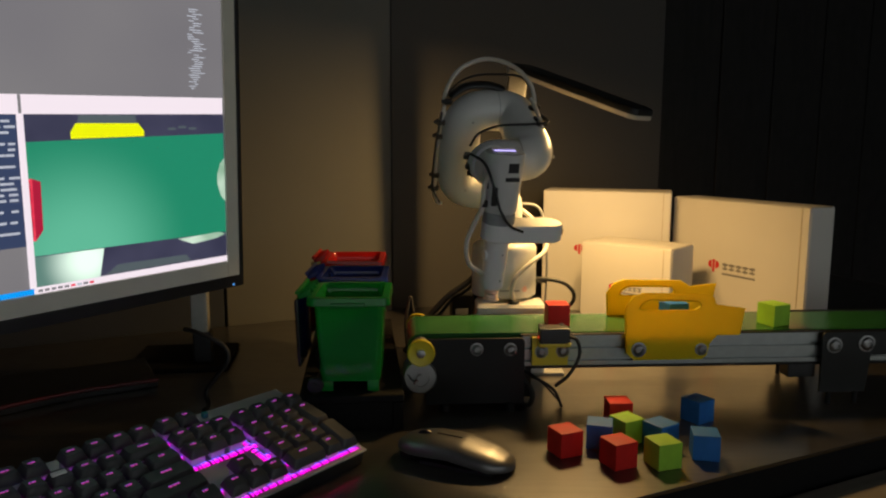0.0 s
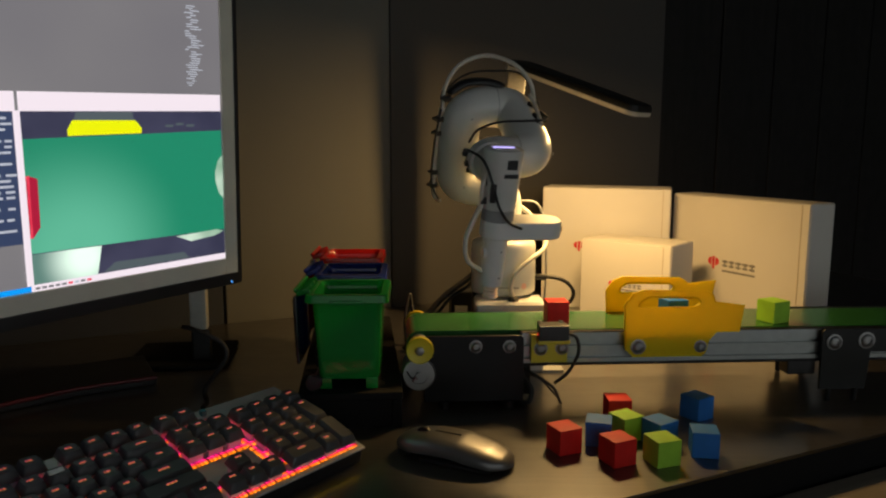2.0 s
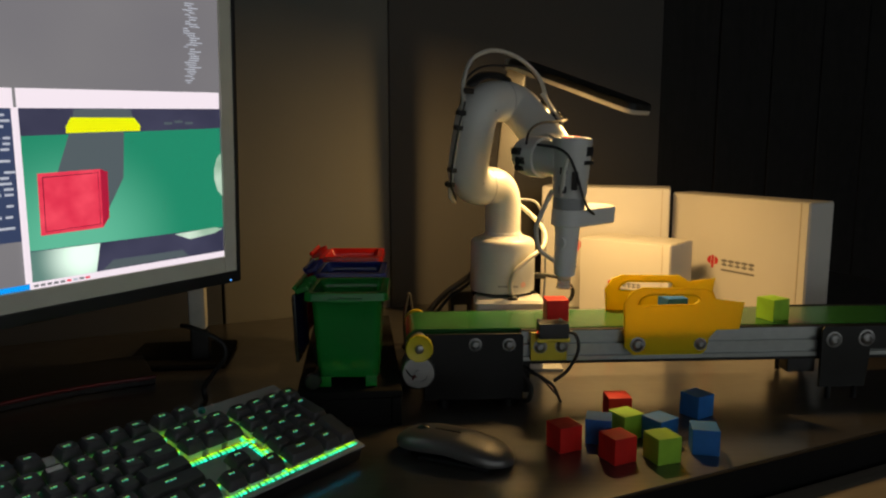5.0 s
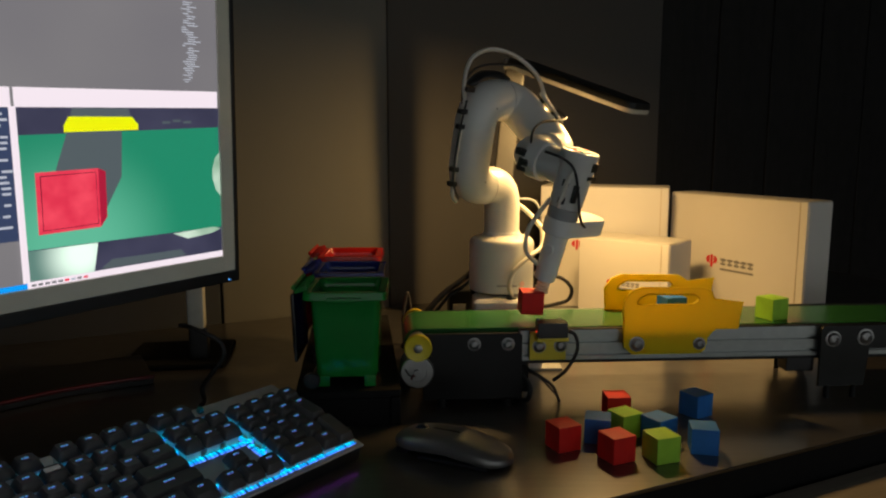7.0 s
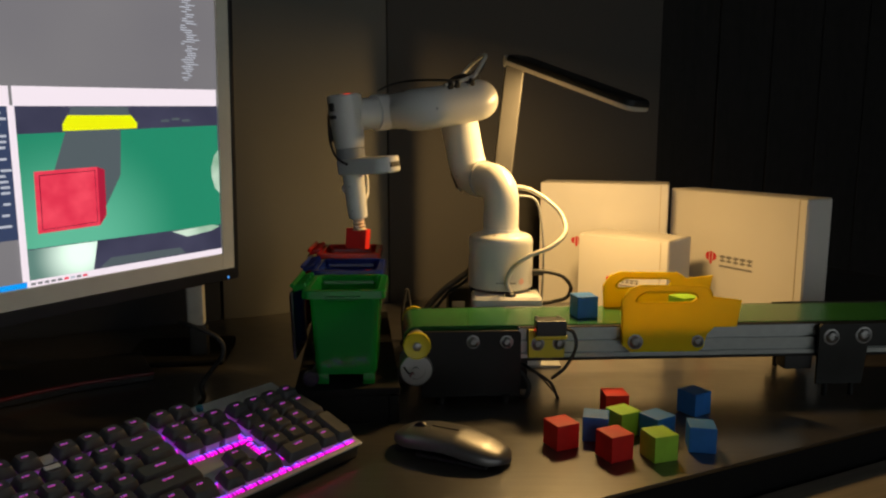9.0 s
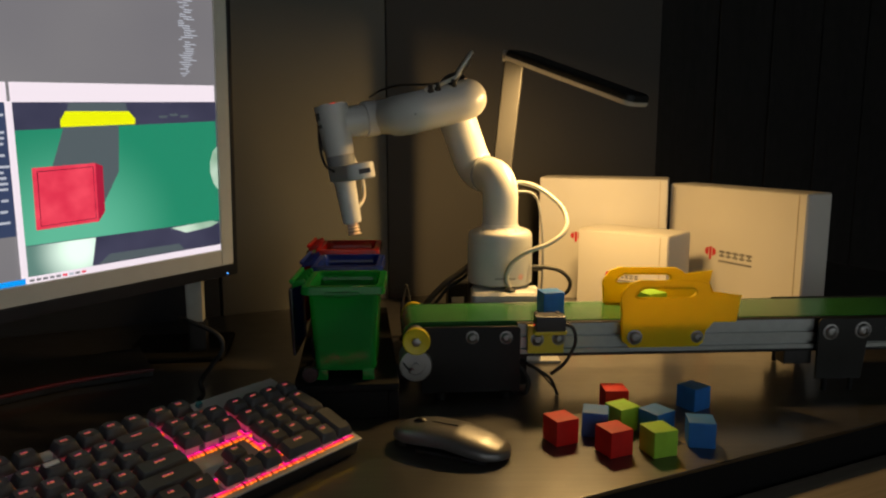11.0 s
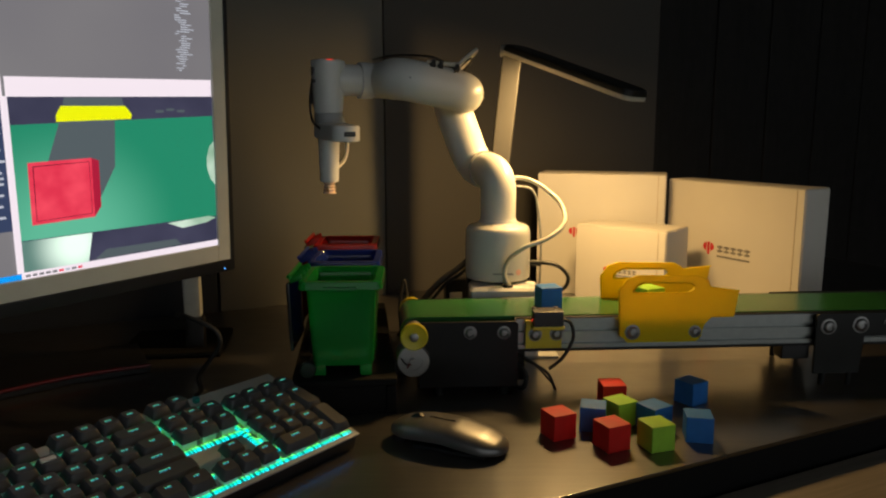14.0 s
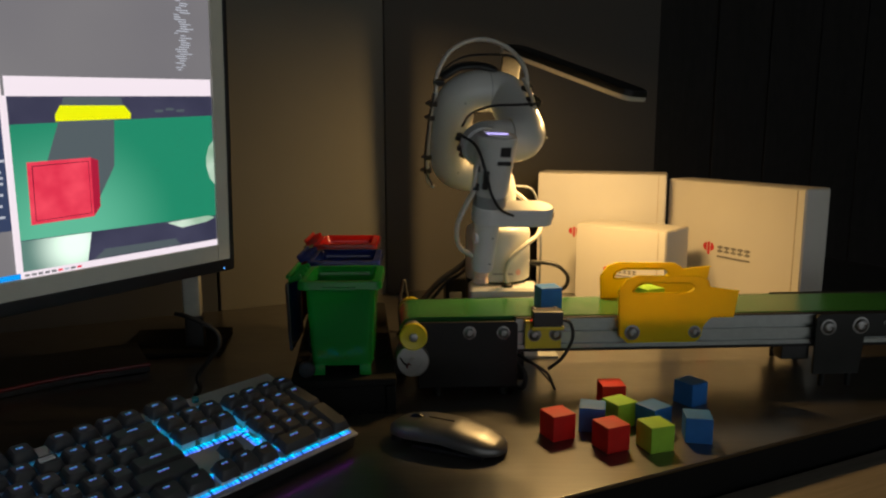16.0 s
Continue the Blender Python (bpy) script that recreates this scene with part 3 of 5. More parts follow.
def sensor():
    s = thing("optical_sensor", CONV @ pose(0.1125, -0.006, 0.0), "black optical sensor on a yellow bracket at the belt", "sensor")
    part("bracket", bm_box(0.0390, 0.004, 0.031, pose(0.000, 0, BELT_Z - 0.0165), 0.0008), M_YELLOW2, s, "lemon yellow plastic bracket")
    part("bracket_shelf", bm_box(0.035, 0.012, 0.0045, pose(0.003, -0.006, BELT_Z - 0.0075), 0.0015), M_YELLOW2, s)
    h = part("housing", bm_prism([(-0.0155, 0), (0.0165, 0), (0.0165, 0.014), (0.0125, 0.0205), (-0.012, 0.0205), (-0.0155, 0.0155)], 0.0165, pose(0.002, -0.0145, BELT_Z - 0.0052), 0.0012), M_BLACK, s, "glossy black sensor housing")
    for x in (-0.0105, 0.0125):
        part("cap_screw", bm_lathe([(0.0024, 0), (0.0024, 0.0016), (0.0016, 0.0022), (0.0014, 0.0010)], 16, pose(x, 0.0015, BELT_Z + 0.0110)), M_STEEL, s)
    part("light", bm_box(0.0012, 0.0012, 0.0018, pose(-0.0138, -0.0080, BELT_Z + 0.001)), G_LED_RED, h)
    screw_head(s, -0.0095, -0.002, BELT_Z - 0.0165, 0.0058)
    screw_head(s, 0.0135, -0.002, BELT_Z - 0.0160, 0.0058)
    c = smooth_path([(0.017, -0.010, BELT_Z + 0.002), (0.026, -0.013, BELT_Z - 0.002), (0.0285, -0.014, BELT_Z - 0.018), (0.019, -0.010, BELT_Z - 0.040), (0.006, -0.004, BELT_Z - 0.054)], 10)
    part("cable", bm_tube(c, 0.0019, 10), M_RUBBER, s, "black round cable")
    return s


sensor()


def loose_cable(points, r, mat, label):
    return solid("cable", bm_tube(smooth_path(points, 10), r, 10), mat, Matrix(), label, "cable", "cables")


loose_cable([(0.0894, 0.8060, 0.0404), (0.1040, 0.7904, 0.0352), (0.1227, 0.7873, 0.0228), (0.1310, 0.7904, 0.0051), (0.1331, 0.7956, 0.0020)], 0.0017, M_RUBBER, "black sensor cable hanging from the conveyor to the desk")
loose_cable([(0.0894, 0.8008, 0.0321), (0.0988, 0.7925, 0.0196), (0.0967, 0.7925, 0.0051), (0.0894, 0.8008, 0.0020), (0.0780, 0.8164, 0.0020)], 0.0028, M_RUBBER, "thick black cable loop beside the motor plate")
loose_cable([(0.0863, 0.8216, 0.0300), (0.1092, 0.8112, 0.0259), (0.1290, 0.8029, 0.0072), (0.1331, 0.8060, 0.0020)], 0.0012, M_RUBBER, "thin black cable under the conveyor")

# blocks on the belt
CUBE_Z = 0.289 * (1 - K) + BELT_Z * K


CUBE_LOC = dict(red=(0.1326, 0.8430), blue=(0.2730, 0.8528), green=(0.3895, 0.8471))
red_cube = wooden_cube(M_RED, pose(*CUBE_LOC["red"], CUBE_Z, 0, 0, 3), "red", "that the robot picks off the belt", "cubes on the belt", S_BELT)
blue_cube = wooden_cube(M_BLUE, pose(*CUBE_LOC["blue"], CUBE_Z, 0, 0, 12), "blue", "riding on the green belt", "cubes on the belt", S_BELT)
green_cube = wooden_cube(M_GREEN, pose(*CUBE_LOC["green"], CUBE_Z, 0, 0, 25), "light green", "riding on the green belt", "cubes on the belt", S_BELT)

# ---- waste bins ----


def waste_bin(mat, m, colour):
    b = thing("waste_bin", m @ Matrix.Scale(0.865, 4), f"miniature {colour} plastic wheelie bin with its lid folded open", "bin", "toy waste bins")
    H, n = 0.118, 5
    rings = []
    for sx, sy, z in ((0.067, 0.070, 0.012), (0.069, 0.072, 0.016), (0.078, 0.086, H - 0.014), (0.079, 0.087, H - 0.010)):
        rings.append(rrect(sx * 1.05, sy, 0.008, z, n))
    rings += [rrect(0.098, 0.104, 0.010, H - 0.010, n), rrect(0.099, 0.105, 0.010, H - 0.009, n), rrect(0.097, 0.103, 0.010, H - 0.001, n), rrect(0.095, 0.101, 0.010, H, n),
              rrect(0.080, 0.091, 0.008, H, n), rrect(0.076, 0.086, 0.008, H - 0.006, n), rrect(0.074, 0.083, 0.008, H - 0.012, n), rrect(0.061, 0.067, 0.007, 0.018, n)]
    part("body", bm_rings(rings), mat, b)
    part("rim_lip", bm_box(0.040, 0.005, 0.006, pose(0, -0.0535, H - 0.009), 0.001), mat, b)
    for x in (-0.0275, 0.0275):
        for y in (-0.0285, 0.0285):
            part("foot", bm_prism([(-0.007, -0.008), (0.007, -0.008), (0.006, 0.008), (-0.006, 0.008)], 0.0135, pose(x, y, 0), 0.001), mat, b)
    # the grip bar at the hinge
    hg = bmesh.new()
    for y in (-0.034, -0.012, 0.012, 0.034):
        bm_box(0.016, 0.004, 0.007, pose(-0.053, y, H + 0.001, 0, -18, 0), 0.001, bm=hg)
    bm_tube([Vector((-0.060, -0.040, H + 0.004)), Vector((-0.060, 0.040, H + 0.004))], 0.0030, 12, hg, True)
    part("handle", hg, mat, b)
    # the open lid hangs down behind, with its ribs
    lid = bm_box(0.004, 0.088, 0.082, pose(-0.0600, 0, H - 0.044, 0, -2, 0), 0.0015)
    for y in (-0.03, 0, 0.03):
        bm_box(0.003, 0.006, 0.070, pose(-0.0630, y, H - 0.044, 0, -2, 0), 0.001, bm=lid)
    part("lid", lid, M_LID, b, "glossy black plastic lid hanging open")
    part("axle", bm_cyl(0.0025, 0.086, pose(-0.041, 0.043, 0.0102, 90, 0, 0)), M_BLACK, b)
    for y in (-0.040, 0.046):
        w = part("wheel", bm_lathe([(0.005, 0), (0.0085, 0), (0.0100, 0.0015), (0.0100, 0.0060), (0.0085, 0.0075), (0.005, 0.0075)], 24, pose(-0.041, y, 0.0102, 90, 0, 0)), M_BLACK, b)
        part("hub", bm_lathe([(0.0045, -0.0006), (0.0038, 0.0085), (0.001, 0.0085)], 16, pose(-0.041, y, 0.0102, 90, 0, 0)), M_RUBBER, w)
    return b


solid("power_adapter", bm_box(0.018, 0.026, 0.020, None, 0.003), M_LAMP_DIMMED, pose(-0.050, 0.860, 0.010, 0, 0, 20), "small cream power adapter on the desk beside the bins", "adapter")
BIN_Z = 0.039
stand = thing("bin_stand", pose(-0.114, 0.886, 0, 0, 0, 6.5), "low black stand under the three toy bins", "stand")
part("top_board", bm_box(0.108, 0.335, 0.008, pose(0, 0, BIN_Z - 0.004), 0.002), M_DESK_EDGE, stand)
for sx in (-1, 1):
    part("side_board", bm_box(0.010, 0.331, BIN_Z - 0.009, pose(sx * 0.048, 0, (BIN_Z - 0.009) / 2), 0.001), M_DESK_EDGE, stand)
part("front_board", bm_box(0.085, 0.008, BIN_Z - 0.009, pose(0, -0.160, (BIN_Z - 0.009) / 2), 0.001), M_DESK_EDGE, stand)
waste_bin(M_BIN_G, pose(-0.0995, 0.7664, BIN_Z, 0, 0, 2), "green")
waste_bin(M_BIN_B, pose(-0.1105, 0.8788, BIN_Z, 0, 0, 2), "blue")
waste_bin(M_BIN_R, pose(-0.1245, 1.0017, BIN_Z, 0, 0, 2), "red")

# ---- cartons ----


def carton(m, w, d, h, label, marks):
    """A closed carton; its front lower left corner is at m, front towards -y. marks: (x, z, size) of a round emblem with lines of print."""
    c = thing("carton", m, label, "box", "white cartons")
    part("body", bm_box(w, d, h - 0.0012, pose(w / 2, d / 2, h / 2 - 0.0006), 0.0012), M_CARD, c)
    part("lid_flap", bm_box(w - 0.001, d - 0.004, 0.0010, pose(w / 2, d / 2 + 0.001, h - 0.0004), 0.0004), M_CARD, c)
    part("side_flap", bm_box(0.0012, d - 0.004, h - 0.004, pose(w + 0.0004, d / 2 + 0.001, h / 2), 0.0004), M_CARD, c)
    part("fold_edge", bm_box(0.0010, 0.0010, h - 0.003, pose(w - 0.012, -0.0002, h / 2)), M_CARD_IN, c)
    for x, z, s, bars in marks:
        # emblem: a long middle bar between two rounded wings
        e = bm_prism([(-s * 0.11, s * 0.46), (-s * 0.11, -s * 0.46), (0, -s * 0.56), (s * 0.11, -s * 0.46), (s * 0.11, s * 0.46)], 0.0005, pose(x, 0, z, 90, 0, 0))
        for k in (-1, 1):
            bm_prism([(k * s * px_, s * pz) for px_, pz in ((0.19, 0.40), (0.40, 0.34), (0.52, 0.16), (0.52, -0.02), (0.42, -0.16), (0.19, -0.26))][::k], 0.0005, pose(x, 0, z, 90, 0, 0), bm=e)
        part("emblem", e, M_LOGO_RED, c, "red printed emblem")
        if bars:
            for k in range(5):
                pb = bm_box(s * 0.50, 0.0006, s * 0.17, pose(x + s * (1.10 + 0.62 * k), -0.0002, z + s * 0.17))
                bm_box(s * 0.46, 0.0006, s * 0.15, pose(x + s * (1.10 + 0.62 * k), -0.0002, z - s * 0.14), bm=pb)
                bm_box(s * 0.11, 0.0006, s * 0.55, pose(x + s * (1.10 + 0.62 * k), -0.0001, z + s * 0.02), bm=pb)
                part("print_mark", pb, M_INK, c)
            part("print_line", bm_box(s * 3.0, 0.0006, s * 0.15, pose(x + s * 2.34, -0.0002, z - s * 0.56)), M_INK, c)
    return c


def corner_pose(p, q, roll=0.0):
    """Pose of a carton whose front edge runs from p to q on the desk."""
    return pose(p[0], p[1], 0, 0, roll, math.degrees(math.atan2(q[1] - p[1], q[0] - p[0])))


carton(corner_pose((0.4017, 1.2803), (0.5261, 1.0503)), 0.2615, 0.056, 0.2061, "large white carton with red emblem standing on the desk", [(0.0939, 0.0982, 0.0212, True)])
carton(corner_pose((0.1765, 1.3053), (0.3855, 1.2385)), 0.2172, 0.080, 0.2151, "large plain white carton standing behind the robot", [(0.0657, 0.1123, 0.018, False)])
carton(corner_pose((0.2270, 1.1970), (0.3445, 1.0995)), 0.1527, 0.088, 0.1373, "small white carton standing in front of larger ones", [(0.0577, 0.0678, 0.0128, True)])

# ---- desk lamp ----


def desk_lamp():
    base_p = Vector((0.071, 1.132, 0))
    l = thing("desk_lamp", Matrix.Translation(base_p), "cream LED desk lamp with a flat black-topped head, lit", "lamp")
    inv = Matrix.Translation(-base_p)
    part("base", bm_lathe([(0.070, 0), (0.074, 0.003), (0.074, 0.012), (0.070, 0.016), (0.001, 0.017)], 40), M_LAMP_DIMMED, l)
    foot, top = Vector((0, 0, 0.014)), LAMP_HINGE - base_p + Vector((0, 0.004, -0.006))
    d = (top - foot)
    zz = d.normalized()
    xx = Vector((0, -1, 0)).cross(zz).normalized()
    m = Matrix((xx, zz.cross(xx), zz)).transposed().to_4x4()
    m.translation = foot
    part("arm", bm_box(0.028, 0.012, d.length, m @ pose(0, 0, d.length / 2), 0.003), M_LAMP_DIMMED, l)
    part("hinge", bm_cyl(0.0085, 0.034, m @ pose(-0.017, 0, d.length, 0, 90, 0), 0.001), M_GREYP, l)
    L = (LAMP_TIP - LAMP_HINGE).length
    hm = inv @ lamp_frame
    out = rrect(0.050, L, 0.012, 0, 6, 0, L / 2)
    top_ = bm_rings([[Vector((p.x * s, L / 2 + (p.y - L / 2) * s2, z)) for p in out] for z, s, s2 in ((-0.0045, 1.0, 1.0), (0.000, 1.0, 1.0), (0.0035, 0.93, 0.985), (0.0045, 0.80, 0.96))], m=hm)
    head = part("head", top_, M_LAMP_TOP, l, "flat black lamp head")
    part("lower_shell", bm_rings([[Vector((p.x * s, L / 2 + (p.y - L / 2) * s2, z)) for p in out] for z, s, s2 in ((-0.0046, 0.995, 0.998), (-0.0078, 1.0, 1.0), (-0.0100, 0.98, 0.995), (-0.0100, 0.90, 0.96), (-0.0070, 0.88, 0.955))], m=hm), M_LAMP_RIM, head, "cream lower shell, coloured lighter as a lit edge")
    part("diffuser", bm_box(0.038, 0.122, 0.0012, hm @ pose(0, 0.142, -0.0082)), G_LAMP, head, "glowing light panel")
    return l


desk_lamp()

# ---- vacuum pump box ----


def pump_box():
    p = thing("pump_box", pose(0.0848, 0.9355, 0), "white suction pump box with a hose socket", "pump box")
    part("body", bm_rings([rrect(0.0895, 0.054, 0.006, z) if s else rrect(0.0835, 0.048, 0.004, z) for z, s in ((0.004, 1), (0.089, 1), (0.0925, 0))]), M_WHITE2, p)
    # grey, not white: the belt's shade is put into the plate's colour
    part("base_plate", bm_box(0.132, 0.054, 0.004, pose(0.004, 0.001, 0.002), 0.001), M_GREYP, p)
    part("socket", bm_lathe([(0.007, 0), (0.007, 0.004), (0.005, 0.006), (0.001, 0.006)], 20, pose(0.0042, -0.0165, 0.0918)), M_BLACK, p)
    return p


pump_box()

# ---- robot arm ----
RX, RY, RZ0 = 0.0795, 0.9674, 0.0960
H1 = 0.2371 - RZ0
O1, O2, S4, L2, L3, D5 = 0.0685, -0.0049, -0.0662, 0.1075, 0.0964, 0.0716
R = 0.0232
RS = R * 1.09

solid("robot_plinth", bm_box(0.084, 0.050, RZ0, pose(0, 0, RZ0 / 2), 0.002), M_BLACKM, pose(RX + 0.002, RY + 0.0225, 0), "dark plinth under the robot arm", "plinth")
robot = thing("tabletop_robot", pose(RX, RY, RZ0), "white six-joint tabletop robot arm with suction tool", "robot")
base = part("base", bm_lathe([(0.040, 0), (0.0425, 0.002), (0.0428, 0.012), (0.0426, 0.060), (0.0421, 0.0650), (0.0405, 0.0682), (0.0380, 0.0700), (0.0320, 0.0722), (0.0266, 0.0738), (0.0262, 0.0750)], 56), M_WHITE, robot, "white tapered robot base")
part("base_print", bm_box(0.026, 0.0006, 0.0022, pose(0.004, -0.0425, 0.012)), M_GREYP, base)
part("base_emblem", bm_cyl(0.0040, 0.0006, pose(0.024, -0.0348, 0.013, 90, 0, 34)), M_FAINT, base, "faint red emblem")
for a in (-80, -55, -110, -140, -30):
    part("base_screw", bm_cyl(0.0012, 0.0006, pose(0.031 * math.cos(radians(a)), 0.031 * math.sin(radians(a)), 0.0720)), M_BLACK, base)
part("power_plug", bm_cyl(0.0042, 0.016, pose(0.041, -0.006, 0.020, 0, 90, -10), 0.0008), M_BLACK, base)

link1 = part("shoulder_column", bm_tube(round_path([(0, 0, 0.074), (0, 0, H1), (-0.036, 0, H1)], 0.030, 10), R, 40), M_WHITE, robot, "white round column bending into the shoulder")
part("collar", bm_lathe([(R + 0.0006, 0.0745), (R + 0.0012, 0.0765), (R + 0.0006, 0.0785)], 40), M_WHITE2, link1)
link2 = part("upper_arm", bm_tube(round_path([(-0.037, 0, 0), (-O1 - 0.001, 0, 0), (-O1 - 0.001, 0, L2), (-0.030, 0, L2)], 0.033, 10), RS, 40), M_WHITE, robot, "white upper arm shell")
link3 = part("forearm", bm_tube([Vector(p) for p in round_path([(-0.029, 0, 0), (O2 + 0.001, 0, 0), (O2 + 0.001, 0, L3), (-0.027, 0, L3)], 0.026, 10)], RS, 40), M_WHITE, robot, "white forearm shell")
link4 = part("wrist_tube", bm_tube(round_path([(-0.0265, 0, 0), (S4, 0, 0), (S4, 0, D5 - 0.010)], 0.026, 10), [R * 0.98] * 6 + [R * 0.95] * 2 + [R * 0.90] * 2 + [R * 0.84] * 3, 36), M_WHITE, robot, "white wrist tube")
link5 = part("end_housing", bm_lathe([(0.0175, -0.0395), (0.0184, -0.036), (0.0208, 0.010), (0.0212, 0.0225), (0.0206, 0.0240), (0.0190, 0.0246), (0.0001, 0.0246)], 44), M_WHITE, robot, "white cylindrical end housing")
link6 = part("tool", bm_lathe([(0.0170, -0.0525), (0.0176, -0.0515), (0.0178, -0.0405), (0.0170, -0.0398)], 40), M_GREYP, robot, "grey tool flange with suction nozzle")


# upper arm: hose clips along the back, hose and wire
for z, n in ((0.004, 2), (0.022, 2), (0.074, 2), (0.092, 2), (0.118, 1)):
    x = -O1 - RS - 0.0030
    if z > 0.11:
        x = -O1 - RS + 0.004
    k = bm_box(0.010, 0.009, 0.0062, pose(x, -0.002, z), 0.001)
    bm_box(0.006, 0.005, 0.0034, pose(x - 0.006, -0.004, z + 0.001), 0.0008, bm=k)
    part("hose_clip", k, M_BLACK, link2, "black hose clip")
part("hose", bm_tube(smooth_path([(-O1 - RS + 0.006, -0.004, -0.018), (-O1 - RS - 0.002, -0.004, -0.008), (-O1 - RS - 0.0038, -0.003, 0.02), (-O1 - RS - 0.0038, -0.003, 0.075), (-O1 - RS - 0.002, -0.002, 0.104)], 8), 0.0026, 12, None, True), M_HOSE, link2, "milky white silicone hose")
part("wire", bm_tube(smooth_path([(-O1 - RS + 0.004, -0.010, -0.014), (-O1 - RS - 0.007, -0.007, 0.010), (-O1 - RS - 0.0075, -0.006, 0.06), (-O1 - RS - 0.003, -0.006, 0.106)], 8), 0.0013, 8), M_RUBBER, link2, "thin black wire")
# slack loop over the elbow: turns by half the elbow's angle
loop = part("hose_loop", bm_tube(smooth_path([(-0.0937, -0.006, -0.002), (-0.091, 0.020, 0.002), (-0.072, 0.049, 0.006), (-0.040, 0.060, 0.014), (-0.010, 0.047, 0.026), (0.007, 0.020, 0.036), (0.010, -0.008, 0.038)], 8), 0.0026, 12, None, True), M_HOSE, robot, "milky white silicone hose loop")
part("wire_loop", bm_tube(smooth_path([(-0.094, -0.004, -0.006), (-0.086, 0.022, -0.002), (-0.060, 0.040, 0.004), (-0.030, 0.041, 0.014), (0.000, 0.032, 0.028), (0.013, 0.000, 0.038)], 8), 0.0014, 8, None, True), M_RUBBER, loop, "thin black wire")
part("strap", bm_tube(smooth_path([(-O1 - 0.014, 0.002, L2 + RS - 0.006), (-O1 + 0.002, 0.004, L2 + RS + 0.003), (-0.042, 0.004, L2 + RS + 0.0050), (-0.024, 0.004, L2 + RS + 0.001)], 6), 0.0075, 12, None, True, 0.6), M_BLACK, link2, "black hook strap holding the hose")
part("joint_seam", bm_cyl(RS + 0.0003, 0.0008, pose(-0.0300, 0, L2, 0, 90, 0), seg=40), M_GREYP, link2)
part("joint_seam", bm_cyl(RS + 0.0003, 0.0008, pose(-0.0375, 0, 0, 0, 90, 0), seg=40), M_GREYP, link2)
for z in (0.010, 0.100):
    part("screw_hole", bm_cyl(0.0013, 0.001, pose(-O1 + 0.006, -RS + 0.0008, z, 90, 0, 0), seg=12), M_GREYP, link2)
# forearm: clips on its back and the wire that drops to the wrist
for z, y in ((0.030, RS + 0.002), (0.052, RS + 0.002), (0.062, RS + 0.001)):
    k = bm_box(0.012, 0.006, 0.007, pose(O2 + 0.012, y - 0.004, z, 0, 0, -20), 0.001)
    bm_box(0.006, 0.006, 0.004, pose(O2 + 0.017, y - 0.001, z, 0, 0, -20), 0.0008, bm=k)
    part("hose_clip", k, M_BLACK, link3, "black hose clip")
part("hose", bm_tube(smooth_path([(O2 + 0.010, RS + 0.006, 0.020), (O2 + 0.012, RS + 0.004, 0.030), (O2 + 0.013, RS + 0.001, 0.05), (O2 + 0.012, RS - 0.001, 0.068)], 8), 0.0026, 12), M_HOSE, link3, "milky white silicone hose")
part("wire", bm_tube(smooth_path([(O2 + 0.016, RS + 0.004, 0.050), (O2 + 0.018, RS + 0.005, 0.066), (O2 - 0.010, R + 0.010, 0.074), (O2 - 0.045, R + 0.012, 0.080), (O2 - 0.072, RS + 0.008, 0.092), (O2 - 0.084, RS + 0.002, 0.106)], 8), 0.0014, 8), M_RUBBER, link3, "thin black wire")
part("screw_hole", bm_cyl(0.0014, 0.001, pose(O2 + RS + 0.0002, 0, L3 - 0.004, 0, 90, 0), seg=12), M_GREYP, link3)
# wrist tube: ring, clips
part("ring", bm_cyl(R * 0.98, 0.018, pose(S4, 0, 0.014), 0.0006, 40), M_WHITE2, link4, "lighter joint ring")
for x, y, z in ((S4 - 0.021, 0.006, 0.010), (S4 - 0.020, -0.004, 0.016), (S4 - 0.016, -0.012, 0.012)):
    k = bm_box(0.006, 0.008, 0.014, pose(x, y, z), 0.001)
    bm_box(0.005, 0.005, 0.006, pose(x - 0.004, y, z + 0.004), 0.0008, bm=k)
    part("hose_clip", k, M_BLACK, link4, "black hose clip")
# end housing: status matrix, black sockets, clips and wires
led = part("matrix_drum", bm_cyl(0.0065, 0.022, pose(-0.011, 0, 0, 0, 90, 0), seg=64), G_ATOM, robot, "small glowing status light matrix")
part("matrix_frame", bm_box(0.025, 0.0060, 0.0016, pose(0, -0.0092, 0.0249)), M_WHITE2, link5)
part("matrix_frame", bm_box(0.025, 0.0060, 0.0016, pose(0, 0.0092, 0.0249)), M_WHITE2, link5)
part("socket", bm_box(0.011, 0.002, 0.010, pose(0.004, -0.0204, 0.011), 0.0004), M_BLACK, link5, "black window")
part("socket", bm_box(0.015, 0.002, 0.0045, pose(0.004, -0.0200, -0.001), 0.0004), M_BLACK, link5, "black connector slot")
for z in (-0.010, -0.030):
    k = bm_box(0.007, 0.006, 0.008, pose(-0.0195, -0.006, z), 0.001)
    part("hose_clip", k, M_BLACK, link5, "black hose clip")
part("hose_clip", bm_box(0.006, 0.005, 0.020, pose(-0.0125, -0.016, -0.020), 0.001), M_BLACK, link5, "black hose clip")
part("wire", bm_tube(smooth_path([(-0.030, 0.024, 0.016), (-0.024, 0.002, 0.014), (-0.020, -0.012, 0.006), (-0.013, -0.019, -0.014), (-0.006, -0.022, -0.034), (0.006, -0.022, -0.050), (0.022, -0.018, -0.058)], 8), 0.0015, 8), M_RUBBER, link5, "thin black wire")
